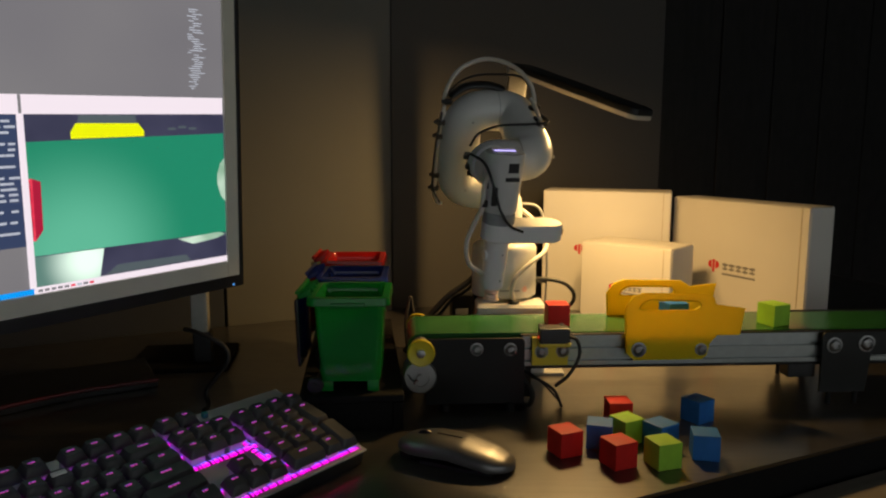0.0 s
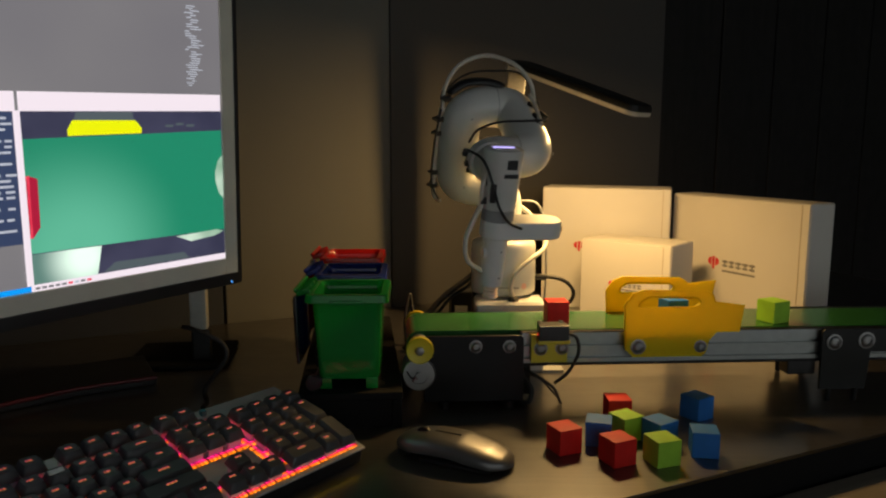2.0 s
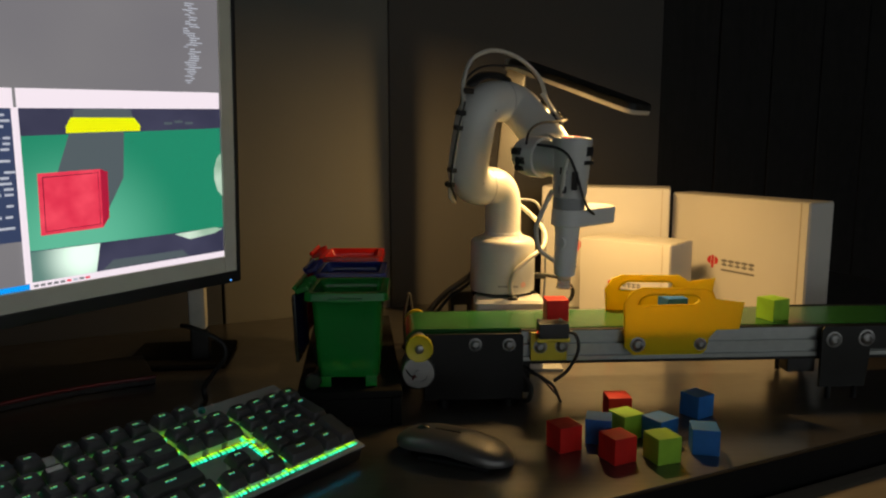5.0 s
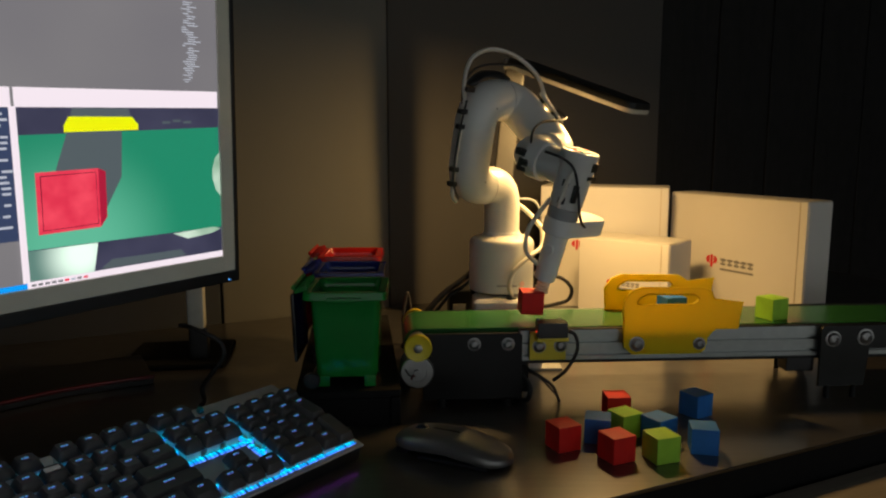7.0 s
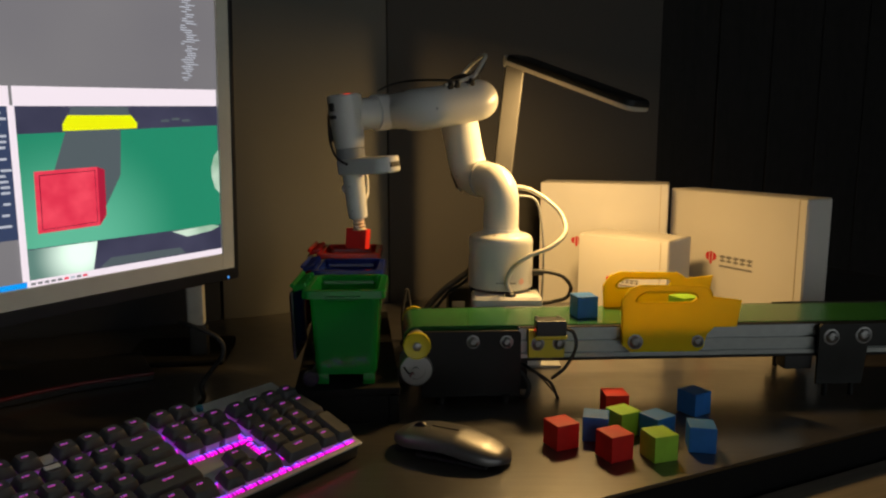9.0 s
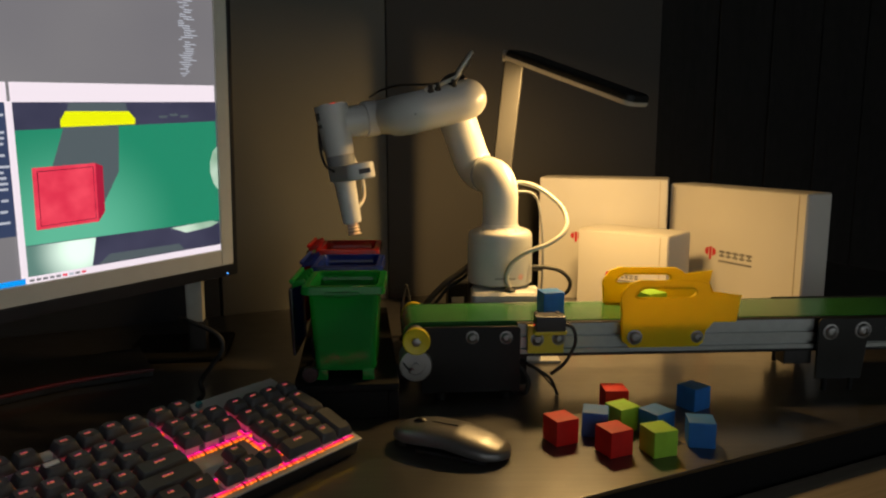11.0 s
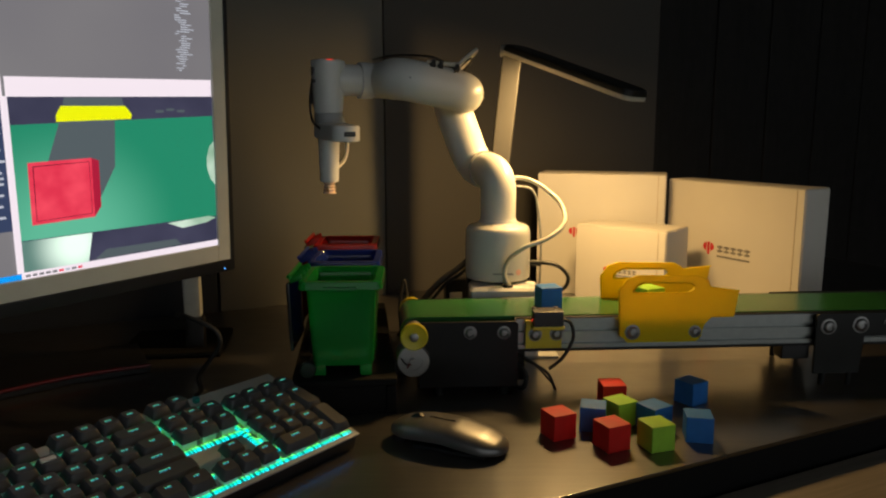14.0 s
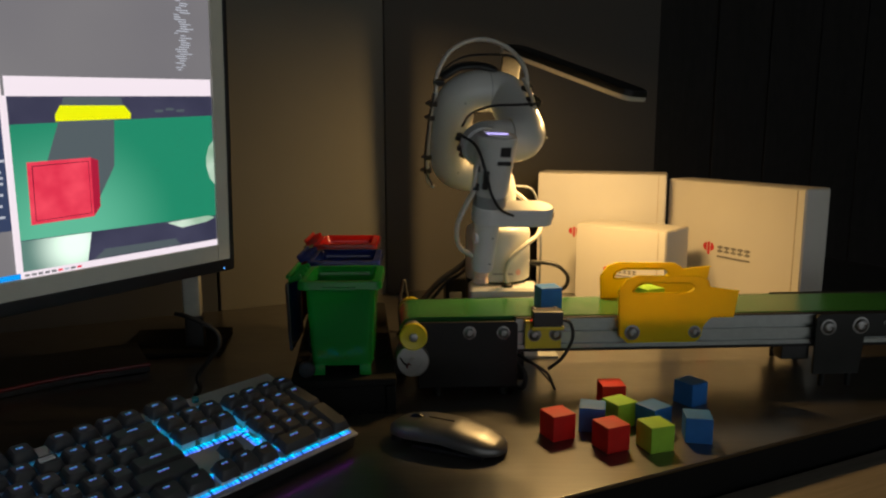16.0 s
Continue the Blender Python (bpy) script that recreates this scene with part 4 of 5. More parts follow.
part("hose", bm_tube(smooth_path([(-0.019, -0.010, 0.004), (-0.0215, -0.008, -0.010), (-0.0215, -0.006, -0.036)], 8), 0.0026, 12, None, True), M_HOSE, link5, "milky white silicone hose")
# tool: camera flange, nozzle, cup
plate = bm_rings([rrect(0.090, 0.036, 0.0165, z, 8, 0.0275, 0) if s else rrect(0.087, 0.033, 0.015, z, 8, 0.0275, 0) for z, s in ((-0.0715, 0), (-0.0700, 1), (-0.0545, 1), (-0.0525, 0))])
part("camera_flange", plate, M_WHITE2, link6, "white camera flange arm")
part("flange_slot", bm_box(0.0015, 0.014, 0.006, pose(0.0722, 0, -0.062)), M_BLACK, link6)
noz = part("nozzle", bm_lathe([(0.0140, -0.0715), (0.0132, -0.080), (0.0120, -0.124), (0.0112, -0.1270), (0.0001, -0.1270)], 36), M_WHITE2, link6, "white tapered suction nozzle")
for z in (-0.086, -0.116):
    part("screw", bm_cyl(0.0011, 0.001, pose(0.004, -0.0118, z, 90, 0, 0), seg=12), M_GREYP, noz)
part("air_port", bm_cyl(0.0062, 0.004, pose(-0.0105, -0.003, -0.089, 0, -90, 0), 0.0005, 20), M_WHITE2, noz)
tool_hose = part("tool_hose", bm_tube(smooth_path([(-0.0205, -0.006, -0.034), (-0.029, -0.004, -0.056), (-0.0345, -0.004, -0.076), (-0.029, -0.002, -0.099), (-0.011, 0, -0.112)], 8), 0.0026, 12, None, True), M_HOSE, robot, "milky white silicone hose")
part("suction_cup", bm_lathe([(0.0068, -0.1265), (0.0070, -0.1300), (0.0058, -0.1312), (0.0080, -0.1330), (0.0060, -0.1350), (0.0082, -0.1372), (0.0062, -0.1392), (0.0090, -0.1418), (0.0040, -0.1412)], 32), M_CUP, link6, "ribbed translucent suction cup")

# base hoses and cables
HOSE_AT = (0.0890, 0.9190)
pump_hose = loose_cable([(0, 0, 0.0960), (-0.0045, 0.001, 0.112), (0.0013, -0.0039, 0.130), (0.0176, -0.016, 0.146), (0.0458, -0.020, 0.157), (0.070, -0.010, 0.173), (0.075, 0.012, 0.194), (0.062, 0.030, 0.212), (0.045, 0.042, 0.224), (0.030, 0.049, 0.228), (0.018, 0.050, 0.227)], 0.0030, M_HOSE, "milky white silicone hose from pump box to robot")
pump_hose.matrix_basis = pose(*HOSE_AT, 0, 0, 0, 57)
loose_cable([(0.124, 0.962, 0.116), (0.140, 0.957, 0.117), (0.160, 0.955, 0.112), (0.172, 0.955, 0.098), (0.168, 0.960, 0.082), (0.150, 0.968, 0.074), (0.120, 0.985, 0.060), (0.10, 1.03, 0.004)], 0.0026, M_RUBBER, "black power cable plugged into the robot base")
loose_cable([(0.048, 1.012, 0.118), (0.0387, 1.016, 0.107), (0.0240, 1.014, 0.096), (0.0080, 1.012, 0.085), (-0.0087, 1.010, 0.069), (-0.0234, 1.006, 0.052), (-0.042, 1.002, 0.025), (-0.055, 1.00, 0.0045)], 0.0044, M_RUBBER, "black cable bundle behind the conveyor")
loose_cable([(0.100, 1.003, 0.215), (0.128, 1.003, 0.210), (0.138, 1.005, 0.180), (0.143, 1.01, 0.120), (0.140, 1.02, 0.004)], 0.0016, M_GREYP, "thin grey cable behind the robot column")


loose_cable([(0.046, 1.016, 0.104), (0.030, 1.018, 0.089), (0.012, 1.016, 0.078), (-0.004, 1.012, 0.060), (-0.020, 1.008, 0.040), (-0.030, 1.01, 0.0025)], 0.0024, M_RUBBER, "thin black cable behind the robot base")
loose_cable([(-0.054, 1.030, 0.0024), (-0.056, 1.036, 0.040), (-0.050, 1.040, 0.075), (-0.046, 1.040, 0.060), (-0.042, 1.034, 0.030), (-0.038, 1.03, 0.0024)], 0.0024, M_RUBBER, "black cable loop standing behind the conveyor")
brick = thing("power_brick", pose(0.026, 1.038, 0, 0, 0, 8), "black power brick standing on end behind the robot", "power supply")
part("case", bm_box(0.034, 0.026, 0.082, pose(0, 0, 0.041), 0.003, 2), M_BLACKM, brick)
part("label", bm_box(0.018, 0.0006, 0.012, pose(-0.003, -0.0133, 0.056)), M_GREYP, brick, "small pale print label")


# ---- monitor ----
MO = Vector((-0.2303, 0.7616, 0.1725))
MU = Vector((0.6328, 0.7737, 0.0320)).normalized()
MV = Vector((0.0357, -0.0704, 0.9969))
MV = (MV - MU * MV.dot(MU)).normalized()
MN = MU.cross(MV)
MON = Matrix((MU, MV, MN)).transposed().to_4x4()
MON.translation = MO
SW, SH = 0.527, 0.297


def monitor():
    """Screen space: x along the screen (0 at its right end), y up, z out of the glass."""
    mon = thing("monitor", MON, "flat desktop monitor showing a camera window, grey bezel", "monitor")
    part("back_shell", bm_box(SW + 0.038, SH + 0.046, 0.030, pose(-SW / 2, SH / 2 - 0.006, -0.0185), 0.006), M_BLACK, mon, "black rear shell")
    for name, sx, sy, x, y in (("bezel_side", 0.014, SH + 0.034, 0.0072, SH / 2), ("bezel_side", 0.014, SH + 0.034, -SW - 0.0072, SH / 2), ("bezel_bottom", SW, 0.0170, -SW / 2, -0.0086), ("bezel_top", SW, 0.0170, -SW / 2, SH + 0.0086)):
        part(name, bm_box(sx, sy, 0.006, pose(x, y, -0.0008), 0.0008), M_BEZEL, mon, "light grey bezel strip")
    part("lower_edge", bm_box(SW + 0.036, 0.012, 0.006, pose(-SW / 2, -0.0236, -0.0010), 0.001), M_BLACK, mon, "black lower edge")
    part("side_edge", bm_box(0.005, SH + 0.046, 0.006, pose(0.0172, SH / 2 - 0.006, -0.0012), 0.001), M_BLACK, mon)
    part("power_light", bm_cyl(0.0009, 0.0012, pose(0.0061, -0.0262, 0.0018)), G_LED_BLUE, mon)
    sc = part("screen", bm_box(SW, SH, 0.001, pose(-SW / 2, SH / 2, -0.0005)), G_SCR_GREY, mon, "lit display with editor and camera windows")

    def flat(name, pts, z, mat, label=""):
        return part(name, bm_prism(pts, 0.0003, pose(0, 0, z)), mat, sc, label)

    def bar(name, x, y, w, h, z, mat):
        return flat(name, [(x, y), (x + w, y), (x + w, y + h), (x, y + h)], z, mat)

    bar("window_title", -0.1905, 0.1523, 0.1892, 0.0160, 0.0002, G_SCR_WHITE)
    bar("second_title", -0.420, 0.1523, 0.2270, 0.0160, 0.0002, G_SCR_WHITE)
    bar("window_border", -0.1960, 0.0060, 0.0055, 0.1470, 0.0026, G_SCR_WHITE)
    bar("terminal", -0.420, 0.0430, 0.2240, 0.1090, 0.0024, G_SCR_NAVY)
    bar("status_strip", -0.1920, -0.0001 + 0.0003, 0.1918, 0.0060, 0.0006, G_SCR_WHITE)
    bar("taskbar", -0.527, 0.0003, 0.3352, 0.0046, 0.0002, G_SCR_BLUE)
    bar("camera_view", -0.1905, 0.0060, 0.1900, 0.1462, 0.0002, G_SCR_DARK)
    flat("belt_picture", [(-0.1900, 0.1296), (-0.0014, 0.1332), (-0.0006, 0.0315), (-0.1920, 0.0332)], 0.0006, G_SCR_GREEN, "green belt in the camera picture")
    flat("guide_picture", [(-0.1530, 0.1314), (-0.0866, 0.1323), (-0.0860, 0.1370), (-0.0919, 0.1441), (-0.1483, 0.1446), (-0.1530, 0.1370)], 0.0010, G_SCR_YELLOW, "yellow guide in the camera picture")
    flat("guide_top", [(-0.1470, 0.1447), (-0.0930, 0.1442), (-0.0945, 0.1518), (-0.1450, 0.1518)], 0.0010, G_SCR_SHADOW)
    flat("glare_picture", [(-0.1920, 0.0325), (-0.1300, 0.0322), (-0.1350, 0.0062), (-0.1918, 0.0062)], 0.0010, G_SCR_FLARE)
    flat("rail_picture", [(-0.1290, 0.0070), (-0.0420, 0.0075), (-0.0480, 0.0140), (-0.1180, 0.0150)], 0.0010, G_SCR_SHADOW)
    flat("highlight_picture", [(-0.0010, 0.1080), (-0.0060, 0.1030), (-0.0095, 0.0920), (-0.0095, 0.0820), (-0.0060, 0.0700), (-0.0008, 0.0640)], 0.0010, G_SCR_GLARE)
    flat("highlight_picture", [(-0.0560, 0.0310), (-0.0100, 0.0325), (-0.0020, 0.0300), (-0.0120, 0.0265), (-0.0400, 0.0240)], 0.0014, G_SCR_GLARE)
    for k in range(3):
        bar("clutter_picture", -0.062 + 0.011 * k, 0.1375 + 0.0015 * (k % 2), 0.008, 0.0022, 0.0010, G_SCR_SHADOW)
    rnd = random.Random(3)
    # lines of code far too small to read
    y = 0.250
    while y > 0.176:
        x = -0.0375 + rnd.choice((0, 0.002, 0.004, 0.006))
        bar("code_line", x, y, rnd.uniform(0.003, 0.014), 0.0009, 0.0002, G_SCR_TEXT)
        y -= 0.0021
    y = 0.146
    while y > 0.048:
        for x in (-0.2130, -0.2045):
            bar("terminal_line", x + rnd.uniform(-0.004, 0.001), y, rnd.uniform(0.004, 0.0085), 0.0020, 0.0029, G_SCR_TEXT)
        y -= rnd.choice((0.0046, 0.0046, 0.0092))
    for k in range(9):
        bar("status_mark", -0.189 + 0.0055 * k, 0.0018, 0.0038, 0.0020, 0.0010, (G_SCR_TEXT, G_SCR_GREY, G_SCR_RED)[k % 3 if k > 4 else 1])
    # the block that the camera sees arrives in the picture
    blk = part("block_picture", bm_prism([(-0.1794, 0.0984), (-0.1261, 0.0993), (-0.1266, 0.0466), (-0.1801, 0.0455)], 0.0003, pose(0, 0, 0.0016)), G_SCR_RED, mon, "red block in the camera picture")
    part("block_side", bm_prism([(-0.1261, 0.0993), (-0.1196, 0.0964), (-0.1203, 0.0553), (-0.1266, 0.0466)], 0.0003, pose(0, 0, 0.0016)), G_SCR_RED2, blk)
    shd = part("block_shadow", bm_prism([(-0.1507, 0.1313), (-0.1022, 0.1321), (-0.1048, 0.0903), (-0.1240, 0.0560), (-0.1240, 0.0970), (-0.1625, 0.0988)], 0.0003, pose(0, 0, 0.0011)), G_SCR_SHADOW, mon)
    ol = [(-0.1755, 0.0950), (-0.1285, 0.0962), (-0.1288, 0.0500), (-0.1762, 0.0486)]
    part("block_outline", bm_tube([Vector((x, y, 0.0021)) for x, y in ol + ol[:1]], 0.00035, 6), G_SCR_LINE, blk)
    # stand
    neck = MON.inverted() @ pose(-0.3215, 0.945, 0.0, 0, 0, 8)
    part("stand_neck", bm_box(0.022, 0.016, 0.334, neck @ pose(-0.0015, 0, 0.215), 0.003), M_STAND, mon, "brushed metal stand")
    part("stand_socket", bm_box(0.024, 0.018, 0.044, neck @ pose(0, 0.002, 0.026), 0.003), M_BLACK, mon)
    part("stand_plate", bm_box(0.13, 0.12, 0.008, neck @ pose(-0.03, 0.03, 0.004), 0.003), M_DESK_EDGE, mon)
    part("stand_arm", bm_box(0.05, 0.08, 0.030, pose(-0.11, 0.150, -0.046), 0.004), M_BLACK, mon)
    part("stand_link", bm_tube([neck @ Vector((0, 0, 0.36)), Vector((-0.11, 0.150, -0.05))], 0.012, 14), M_BLACK, mon)
    return blk, shd


screen_block, screen_shadow = monitor()


def stand_foot():
    f = thing("desk_organiser_tray", pose(-0.44, 0.862, 0, 0, 0, 30), "low black tray with a dark red edge under the monitor", "tray")
    part("tray", bm_prism([(-0.16, -0.088), (-0.088, -0.0655), (-0.009, -0.0480), (0.0775, -0.0477), (0.0775, 0.06), (-0.16, 0.06)], 0.010, None, 0.002), M_BLACK, f)
    part("edge_strip", bm_tube(smooth_path([(-0.16, -0.0890, 0.0098), (-0.088, -0.0665, 0.0098), (-0.009, -0.0490, 0.0098), (0.0775, -0.0487, 0.0098)], 8), 0.0024, 8), M_REDTRIM, f, "dark red edge strip")


stand_foot()
loose_cable([(-0.292, 0.80, 0.088), (-0.2712, 0.775, 0.0915), (-0.2413, 0.77, 0.079), (-0.2359, 0.77, 0.0619), (-0.2491, 0.77, 0.0428), (-0.2600, 0.768, 0.0268), (-0.2560, 0.760, 0.0155), (-0.2545, 0.742, 0.0150)], 0.0026, M_RUBBER, "black keyboard cable looping behind the keyboard")

# ---- keyboard ----
U = 0.01905
KB = pose(-0.1484, 0.6841, 0.0535, 0, 0, 51.8) @ pose(0, 0, 0, 13.2, 0, 0) @ pose(0, 0, -0.0185)
LAYOUT = [
    (0.0, [(0, 1), (2, 1), (3, 1), (4, 1), (5, 1), (6.5, 1), (7.5, 1), (8.5, 1), (9.5, 1), (11, 1), (12, 1), (13, 1), (14, 1), (15.25, 1), (16.25, 1), (17.25, 1)]),
    (1.25, [(i, 1) for i in range(13)] + [(13, 2), (15.25, 1), (16.25, 1), (17.25, 1), (18.5, 1), (19.5, 1), (20.5, 1), (21.5, 1)]),
    (2.25, [(0, 1.5)] + [(1.5 + i, 1) for i in range(12)] + [(13.5, 1.5), (15.25, 1), (16.25, 1), (17.25, 1), (18.5, 1), (19.5, 1), (20.5, 1), (21.5, -2)]),
    (3.25, [(0, 1.75)] + [(1.75 + i, 1) for i in range(11)] + [(12.75, 2.25), (18.5, 1), (19.5, 1), (20.5, 1)]),
    (4.25, [(0, 2.25)] + [(2.25 + i, 1) for i in range(10)] + [(12.25, 2.75), (16.25, 1), (18.5, 1), (19.5, 1), (20.5, 1), (21.5, -2)]),
    (5.25, [(0, 1.25), (1.25, 1.25), (2.5, 1.25), (3.75, 6.25), (10, 1.25), (11.25, 1.25), (12.5, 1.25), (13.75, 1.25), (15.25, 1), (16.25, 1), (17.25, 1), (18.5, 2), (20.5, 1)]),
]


def kx(c):
    return (c - 22.0) * U


def ky(r):
    return -(r - 1.25) * U


def keycap_mesh(w, h):
    """A sculpted cap, wide at its foot, dished on top; its own space, foot at z 0."""
    sx, sy = w * U - 0.0012, h * U - 0.0012
    tx, ty = sx - 0.0055, sy - 0.0050
    rings = [rrect(sx, sy, 0.0012, 0.0, 2), rrect(sx, sy, 0.0012, 0.0008, 2), rrect(tx + 0.0012, ty + 0.0012, 0.0022, 0.0070, 3 - 1, 0, 0.0006),
             rrect(tx, ty, 0.0022, 0.0078, 2, 0, 0.0006), rrect(tx * 0.55, ty * 0.55, 0.0012, 0.0075, 2, 0, 0.0006)]
    return mesh_of("keycap", bm_rings(rings), M_KEY)


def keyboard():
    kb = thing("keyboard", KB, "full-size black mechanical keyboard with colourful backlight on aluminium plate", "keyboard")
    x0, x1, y0, y1 = kx(-0.35), kx(22.85), ky(6.05), ky(-0.95)
    part("top_plate", bm_box(x1 - x0, y1 - y0, 0.0022, pose((x0 + x1) / 2, (y0 + y1) / 2, -0.0010), 0.0008), M_ALU_PLATE, kb, "grey aluminium top plate")
    part("case", bm_box(x1 - x0 - 0.002, y1 - y0 - 0.002, 0.015, pose((x0 + x1) / 2, (y0 + y1) / 2, -0.0097), 0.003), M_BLACK, kb, "black plastic case")
    for x in (x0 + 0.03, x1 - 0.03):
        part("rear_foot", bm_box(0.022, 0.010, 0.030, pose(x, y1 - 0.014, -0.031, -13, 0, 0), 0.002), M_BLACK, kb)
        part("front_pad", bm_box(0.022, 0.010, 0.012, pose(x, y0 + 0.012, -0.0215, -13, 0, 0), 0.002), M_BLACK, kb)
    caps, drums = {}, []
    off = {0.0: 0.0018, 1.25: 0.0022, 2.25: 0.0010, 3.25: 0.0, 4.25: 0.0, 5.25: 0.0}
    tilt = {0.0: -5, 1.25: -5, 2.25: -2, 3.25: 1, 4.25: 5, 5.25: 6}
    for row, keys in LAYOUT:
        legends = bmesh.new()
        for c, w in keys:
            hgt = 1
            if w < 0:
                w, hgt = 1, 2
            if (w, hgt) not in caps:
                caps[w, hgt] = keycap_mesh(w, hgt)
            if row == 0.0 and c == 17.25:
                part("bare_switch", bm_box(0.0135, 0.0135, 0.0075, pose(kx(17.75), ky(0), 0.0038), 0.0012), M_SWITCH, kb, "clear switch without its keycap")
                part("switch_stem", bm_box(0.005, 0.005, 0.005, pose(kx(17.75), ky(0), 0.0096), 0.0006), M_TEAL, kb, "teal switch stem")
                continue
            k = new("keycap", caps[w, hgt])
            k.parent = kb
            cx, cy = kx(c + w / 2), ky(row + (hgt - 1) / 2)
            k.matrix_basis = pose(cx, cy, 0.0068 + off[row], tilt[row], 0, 0)
            st = part("switch", bm_box(0.0135, 0.0135, 0.0066, pose(cx, cy, 0.0034), 0.0008), M_SWITCH, kb) if c > 9 else None
            # legend segments: short strokes on one line through the row
            n = 3 if w < 1.9 else 5
            for i in range(n):
                lw = 0.0008 + 0.0006 * ((int(c * 3 + i * 5 + row)) % 2)
                bm_cyl(0.0014, lw, pose(cx - 0.0030 - (0.0024 if n > 3 else 0) + i * 0.0018, 0, 0, 0, 90, 0), seg=14, bm=legends)
        # two turning light bars for the row: under the caps, and in the legends
        runs = {0.0: [(-0.1, 18.3)], 3.25: [(-0.1, 15.0), (18.4, 22.6)]}.get(row, [(-0.1, 22.6)])
        for c0, c1 in runs:
            d = part("backlight_bar", bm_tube([Vector((kx(c0), 0, 0)), Vector((kx(c1), 0, 0))], 0.0065 if row < 5 else 0.0055, 64), G_KEYGLOW, kb, "glowing coloured backlight")
            drums.append((d, pose(0, ky(row) - U * (0.54 if row < 5 else 0.40), -0.0054 if row < 5 else -0.0046)))
        lg = tagged(part("legend_light", legends, G_LEGEND, kb, "glowing key legends"), kind="stuff")
        drums.append((lg, pose(0, ky(row) + 0.0022, 0.0068 + off[row] + 0.0078 - 0.00118 + math.sin(radians(tilt[row])) * 0.0022)))
    # light between the blocks of keys
    for c, r0, r1, rad in ((15.13, 0.7, 3.7, 0.0056), (18.38, 0.7, 5.7, 0.0060)):
        d = part("backlight_bar", bm_tube([Vector((0, 0, 0)), Vector(((r1 - r0) * U, 0, 0))], rad, 64), G_KEYGLOW, kb, "glowing coloured backlight")
        drums.append((d, pose(kx(c), ky(r0), 0.0011 - rad, 0, 0, -90)))
    part("spare_keycap", bm_box(0.011, 0.0045, 0.0016, pose(kx(10.4), ky(1.25) + 0.001, 0.0176), 0.0005), M_WHITE2, kb, "small white marker on a key")
    return kb, drums


kboard, drums = keyboard()

# ---- mouse ----


def computer_mouse():
    m = thing("computer_mouse", pose(0.0105, 0.6515, 0, 0, 0, 155.5), "anthracite wireless mouse with a flat arched shell", "mouse")
    L, n = 0.117, 40
    rings = []
    for i in range(n + 1):
        t = i / n
        x = -L / 2 + L * t
        e = math.sqrt(max(0.0, 1 - (2 * t - 1) ** 4)) if 0 < t < 1 else 0.0
        hw = 0.0265 * max(0.10, e) * (1 - 0.10 * t)
        top = float(np.interp(t, (0, 0.04, 0.18, 0.42, 0.68, 0.86, 0.96, 1), (0.007, 0.0125, 0.0185, 0.0240, 0.0245, 0.0215, 0.0165, 0.0120)))
        low = float(np.interp(t, (0, 0.15, 0.5, 0.85, 1), (0.0030, 0.0022, 0.0075, 0.0050, 0.0060)))
        ring = []
        for k in range(24):
            a = 2 * math.pi * k / 24
            c, s = math.cos(a), math.sin(a)
            y = hw * (abs(c) ** 0.75) * (1 if c >= 0 else -1)
            mid = low + (top - low) * 0.42
            z = mid + (top - mid) * abs(s) ** 0.8 if s >= 0 else mid - (mid - low) * abs(s) ** 0.5
            ring.append(Vector((x, y, z)))
        rings.append(ring)
    body = part("shell", bm_rings(rings), M_MOUSE, m, "satin anthracite shell")
    part("base", bm_box(0.070, 0.044, 0.004, pose(-0.008, 0, 0.0026), 0.0015), M_BLACK, m)
    part("front_skid", bm_box(0.012, 0.030, 0.006, pose(0.046, 0, 0.0036), 0.001), M_BLACK, m)
    part("scroll_wheel", bm_lathe([(0.006, -0.0028), (0.0085, -0.0022), (0.0090, 0), (0.0085, 0.0022), (0.006, 0.0028)], 28, pose(0.0310, 0, 0.0175, 90, 0, 0)), M_BLACK, m, "ribbed scroll wheel")
    part("button_seam", bm_box(0.026, 0.0008, 0.0020, pose(0.006, 0, 0.0240, 0, 0, 0)), M_BLACK, m)
    return m


computer_mouse()

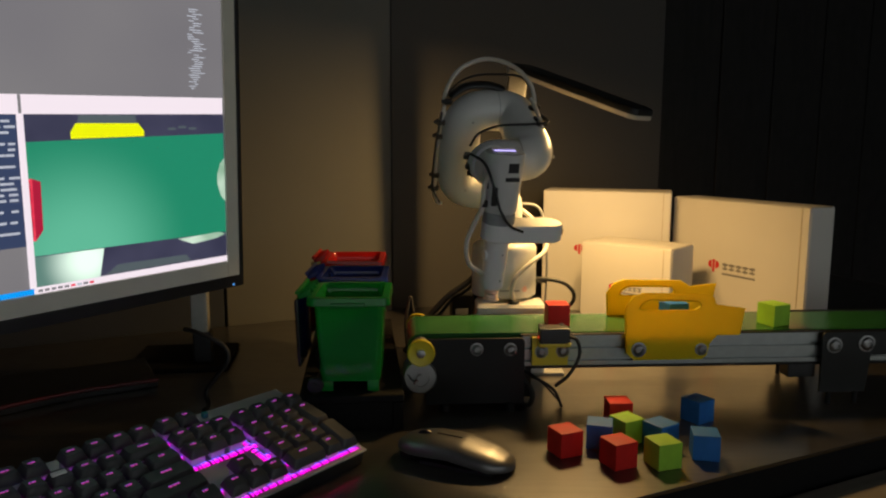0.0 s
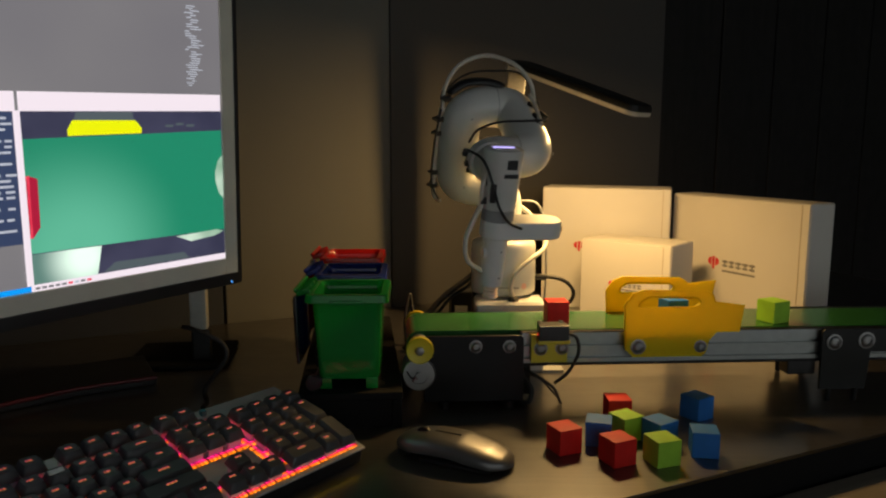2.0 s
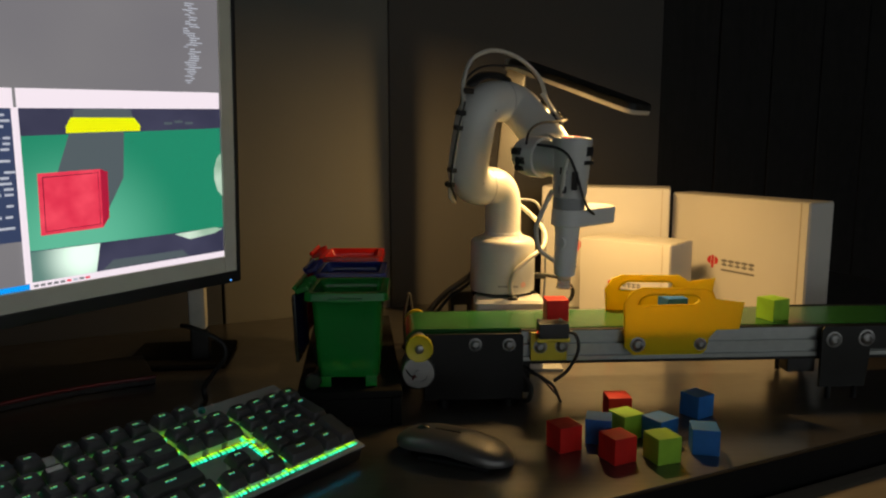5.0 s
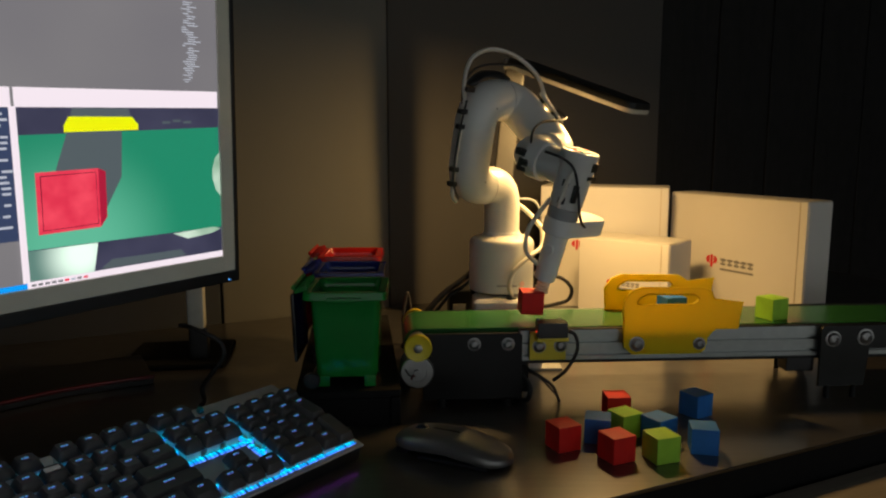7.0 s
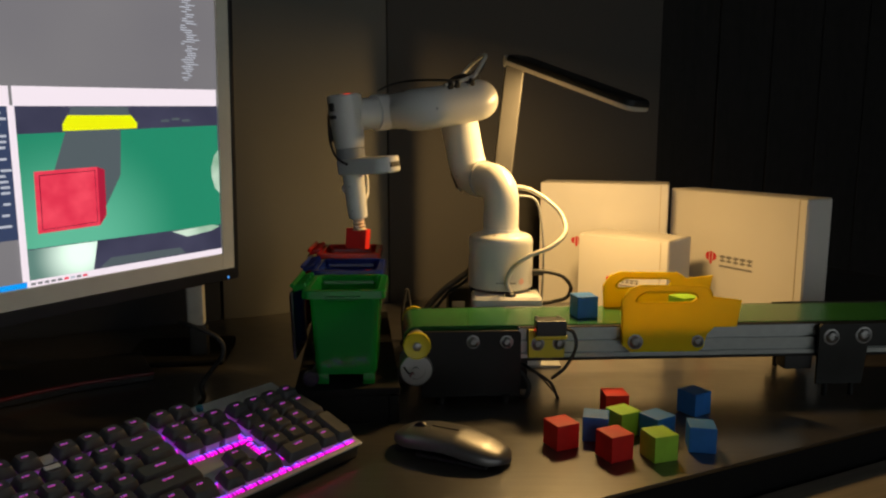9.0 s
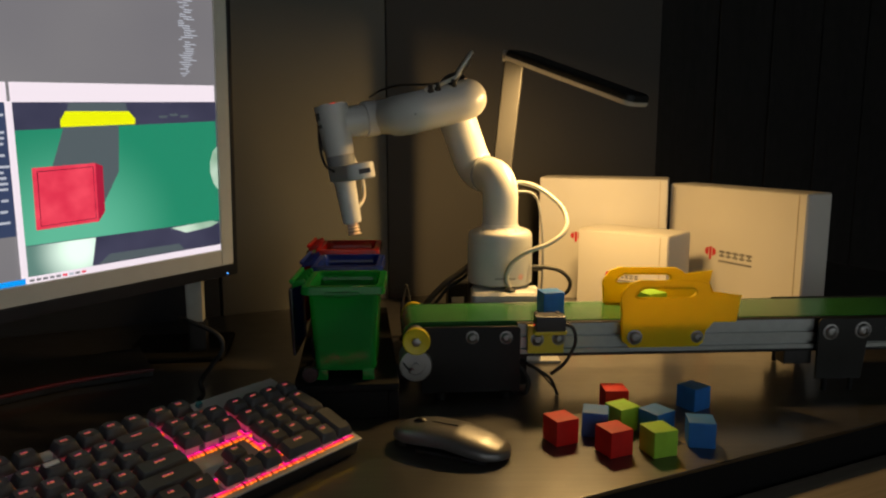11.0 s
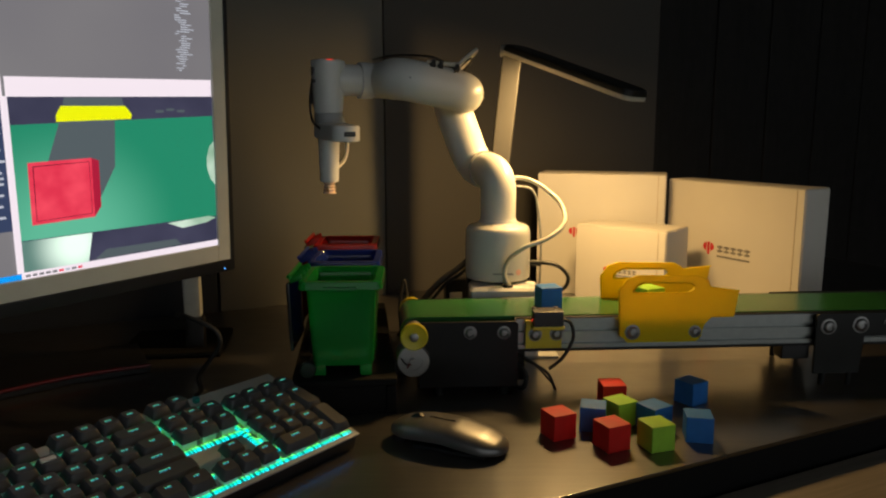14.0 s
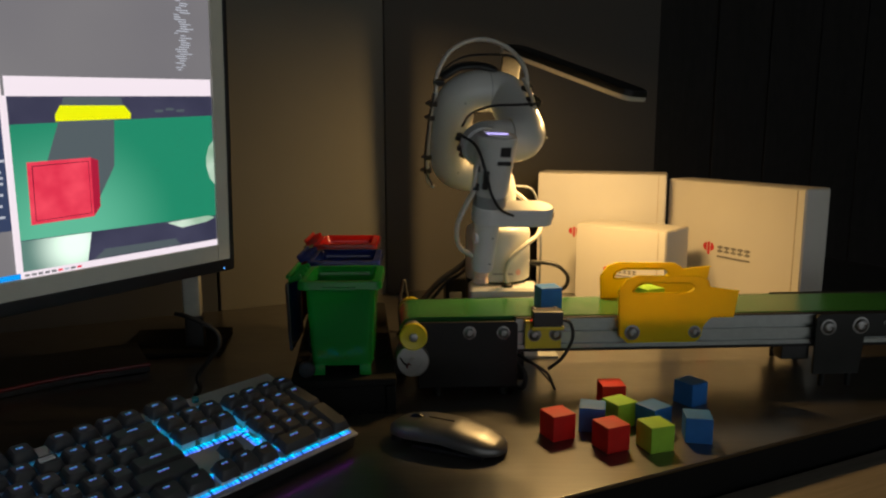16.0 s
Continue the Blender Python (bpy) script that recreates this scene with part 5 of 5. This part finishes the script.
# ---- what moves ----
# seconds; turn of the base, upper arm, forearm, wrist and end housing in degrees
JOINTS = [
    (0.0, -14.1, 21.7, 127.8, 101.3, 1.1), (2.55, -14.1, 21.7, 127.8, 101.3, 1.1), (2.7, -19.0, 17.0, 130.0, 101.5, 2.0), (2.8, -29.0, 9.0, 133.4, 101.0, 3.0),
    (2.9, -37.1, 7.0, 136.3, 97.5, 3.4), (3.0, -41.0, 9.5, 135.2, 95.5, 2.0), (3.15, -41.4, 12.7, 133.0, 93.6, -0.9), (6.6, -41.4, 12.7, 133.0, 93.6, -0.9),
    (6.75, -42.0, 13.6, 134.6, 97.0, 0.5), (6.88, -43.8, 13.2, 135.2, 102.0, 1.6), (7.0, -44.6, 11.4, 132.8, 105.6, 2.4), (7.2, -39.5, 13.4, 116.2, 108.6, 4.0),
    (7.3, -38.7, 11.0, 107.8, 108.9, 3.0), (7.5, -37.4, 7.9, 95.1, 102.1, 1.7), (7.7, -38.0, 4.9, 94.0, 100.9, 1.4), (7.8, -34.0, 3.6, 94.1, 101.5, 1.6), (8.0, -18.0, 3.5, 93.3, 102.2, -0.8), (8.2, -1.5, 3.3, 94.1, 100.3, -5.0),
    (8.4, 14.2, 4.2, 94.5, 98.0, -3.5), (8.6, 30.4, 4.5, 93.2, 98.0, -5.0), (8.8, 46.8, 8.6, 94.2, 96.4, -4.5), (9.0, 55.3, 13.8, 98.9, 95.5, -2.0),
    (9.25, 60.0, 15.5, 98.5, 94.6, -1.5), (9.8, 65.0, 21.8, 103.2, 98.5, -4.1), (13.25, 65.0, 21.8, 103.2, 98.5, -4.1), (13.4, 66.4, 20.5, 93.1, 95.0, 0.6),
    (13.6, 65.5, 22.5, 80.6, 90.1, 4.3), (14.65, 65.8, 22.5, 79.8, 91.0, 1.9), (14.8, 58.5, 21.6, 82.6, 89.8, 1.7), (15.0, 48.5, 19.5, 93.5, 91.1, 1.3),
    (15.2, 34.7, 19.0, 103.6, 92.0, 1.3), (15.4, 18.1, 20.5, 113.3, 95.0, 0.2), (15.7, -3.8, 18.0, 120.4, 101.5, 0.5), (16.0, -14.1, 20.9, 127.4, 103.2, 1.8),
]
TOOL_TURN = [(0.0, 0), (7.8, 0), (8.4, 16), (8.6, 30), (8.8, 30), (9.0, 16), (9.8, 4), (14.65, 4), (15.2, 8), (15.7, 0), (16.0, 0)]
HOSE_TURN = [(0.0, 0), (2.55, 0), (3.15, -42), (7.0, -42), (7.7, -34), (8.4, -10), (8.6, -30), (9.0, -62), (9.8, -65), (14.65, -65), (15.4, 0), (16.0, 0)]


def arm_poses(a, q2, q3, th, q5):
    """The links' poses in the robot's space."""
    p1 = pose(0, 0, 0, 0, 0, -a)
    p2 = p1 @ pose(0, 0, H1) @ pose(0, 0, 0, q2, 0, 0)
    j3 = p1 @ pose(0, 0, H1) @ pose(0, 0, 0, q2, 0, 0) @ Vector((0, 0, L2))
    turn = lambda p, q: Matrix.Translation(p) @ p1 @ pose(0, 0, 0, q, 0, 0)
    p3 = turn(j3, q3)
    j4 = p3 @ Vector((0, 0, L3))
    p4 = turn(j4, th)
    w = p4 @ Vector((S4, 0, D5))
    # the end housing: z up along the tool, turned about the wrist tube
    p5 = turn(w, th - 90) @ pose(0, 0, 0, 0, q5, 0)
    return p1, p2, p3, p4, p5


def motions():
    rows = [[] for _ in range(6)]
    loops = []
    hose_rows = []
    tips = {}
    lights = [(0.0, 180), (2.4, 180), (2.44, 110), (2.48, 50), (2.52, 0), (15.1, 0), (15.14, 50), (15.18, 110), (15.22, 180), (16.0, 180)]
    for t, *q in JOINTS:
        ps = arm_poses(*q)
        for r, p in zip(rows, ps):
            r.append((t, p))
        rows[5].append((t, ps[4] @ pose(0, 0, 0, 0, 0, float(np.interp(t, *zip(*TOOL_TURN))))))
        hose_rows.append((t, ps[4] @ pose(0, 0, 0, 0, 0, float(np.interp(t, *zip(*HOSE_TURN))))))
        loops.append((t, Matrix.Translation(ps[2].translation) @ ps[0].to_3x3().to_4x4() @ pose(0, 0, 0, (q[1] + q[2]) / 2, 0, 0)))
        tips[t] = Matrix.Translation(robot.matrix_basis.translation) @ ps[4]
    for link, r in zip((link1, link2, link3, link4, link5, link6), rows):
        walk(link, r)
    walk(loop, loops)
    walk(tool_hose, hose_rows)
    # the pump's hose is drawn round by the turning column
    walk(pump_hose, [(t, pose(*HOSE_AT, 0, 0, 0, float(np.interp(a, (-14, 65), (57, 12))))) for t, a, *_ in JOINTS])
    # the status light turns from violet to red and back while it rides on the housing
    times = sorted({t for t, *_ in JOINTS} | {t for t, _ in lights})
    lt, lv = zip(*lights)
    jt = [j[0] for j in JOINTS]
    lr = []
    for t in times:
        q = [np.interp(t, jt, [j[k] for j in JOINTS]) for k in range(1, 6)]
        lr.append((t, arm_poses(*q)[4] @ pose(0, 0, 0.0193, float(np.interp(t, lt, lv)), 0, 0)))
    walk(led, lr)
    # the red cube: waits on the belt, is lifted, carried and let go into the red bin
    rest = pose(*CUBE_LOC["red"], CUBE_Z + S_BELT / 2, 0, 0, 3)
    rr = [(0.0, rest), (6.80, rest)]
    t0 = 6.88
    grip = pose(-0.0115, 0.002, -0.1418 - S_BELT / 2, 0, 0, 0)
    world_turn = tips[t0].inverted() @ Matrix.Translation((tips[t0] @ grip).translation) @ rest.to_3x3().to_4x4()
    for t in sorted(tips):
        if t0 <= t <= 9.25:
            rr.append((t, tips[t] @ world_turn))
    rr.append((9.6, tips[9.8] @ world_turn))
    drop = Vector((-0.1240, 1.000, BIN_Z + 0.030))
    held = rr[-1][1]
    rr.append((9.72, Matrix.Translation(drop + Vector((0, 0, 0.06))) @ held.to_3x3().to_4x4()))
    rr.append((9.80, Matrix.Translation(drop)))
    rr.append((16.0, Matrix.Translation(drop)))
    walk(red_cube, rr)
    # the belt carries the next cubes on
    step = 0.1435 / K
    along = CONV.to_3x3() @ Vector((-step, 0, 0))
    for ob, key, yaw in ((blue_cube, "blue", 12), (green_cube, "green", 25)):
        p = pose(*CUBE_LOC[key], CUBE_Z + S_BELT / 2, 0, 0, yaw)
        q = Matrix.Translation(along) @ p
        r = [(0.0, p), (7.15, p)]
        for k in range(1, 10):
            r.append((7.2 + 0.25 * k, Matrix.Translation(along * (k / 10)) @ p))
        walk(ob, r + [(9.72, q), (16.0, q)])
    # the block's picture comes up on the screen
    for ob, far in ((screen_block, -0.0610), (screen_shadow, -0.0900)):
        walk(ob, [(0.0, pose(far, 0, 0)), (2.73, pose(far, 0, 0)), (2.84, pose(0, 0, 0)), (16.0, pose(0, 0, 0))])
    # the backlight runs through its hues
    for d, p in drums:
        r = []
        for k in range(33):
            t = 0.5 * k
            turn = float(np.interp(t, (0, 4.2, 7.5, 8.0, 9.0, 11.3, 12.5, 13.0, 13.5, 15.0, 16.0), (0, 0.47, 0.86, 0.92, 1.0, 1.24, 1.325, 1.55, 1.59, 1.71, 1.81)))
            r.append((t, p @ pose(0, 0, 0, 285 - 360 * turn, 0, 0)))
        walk(d, r)


motions()
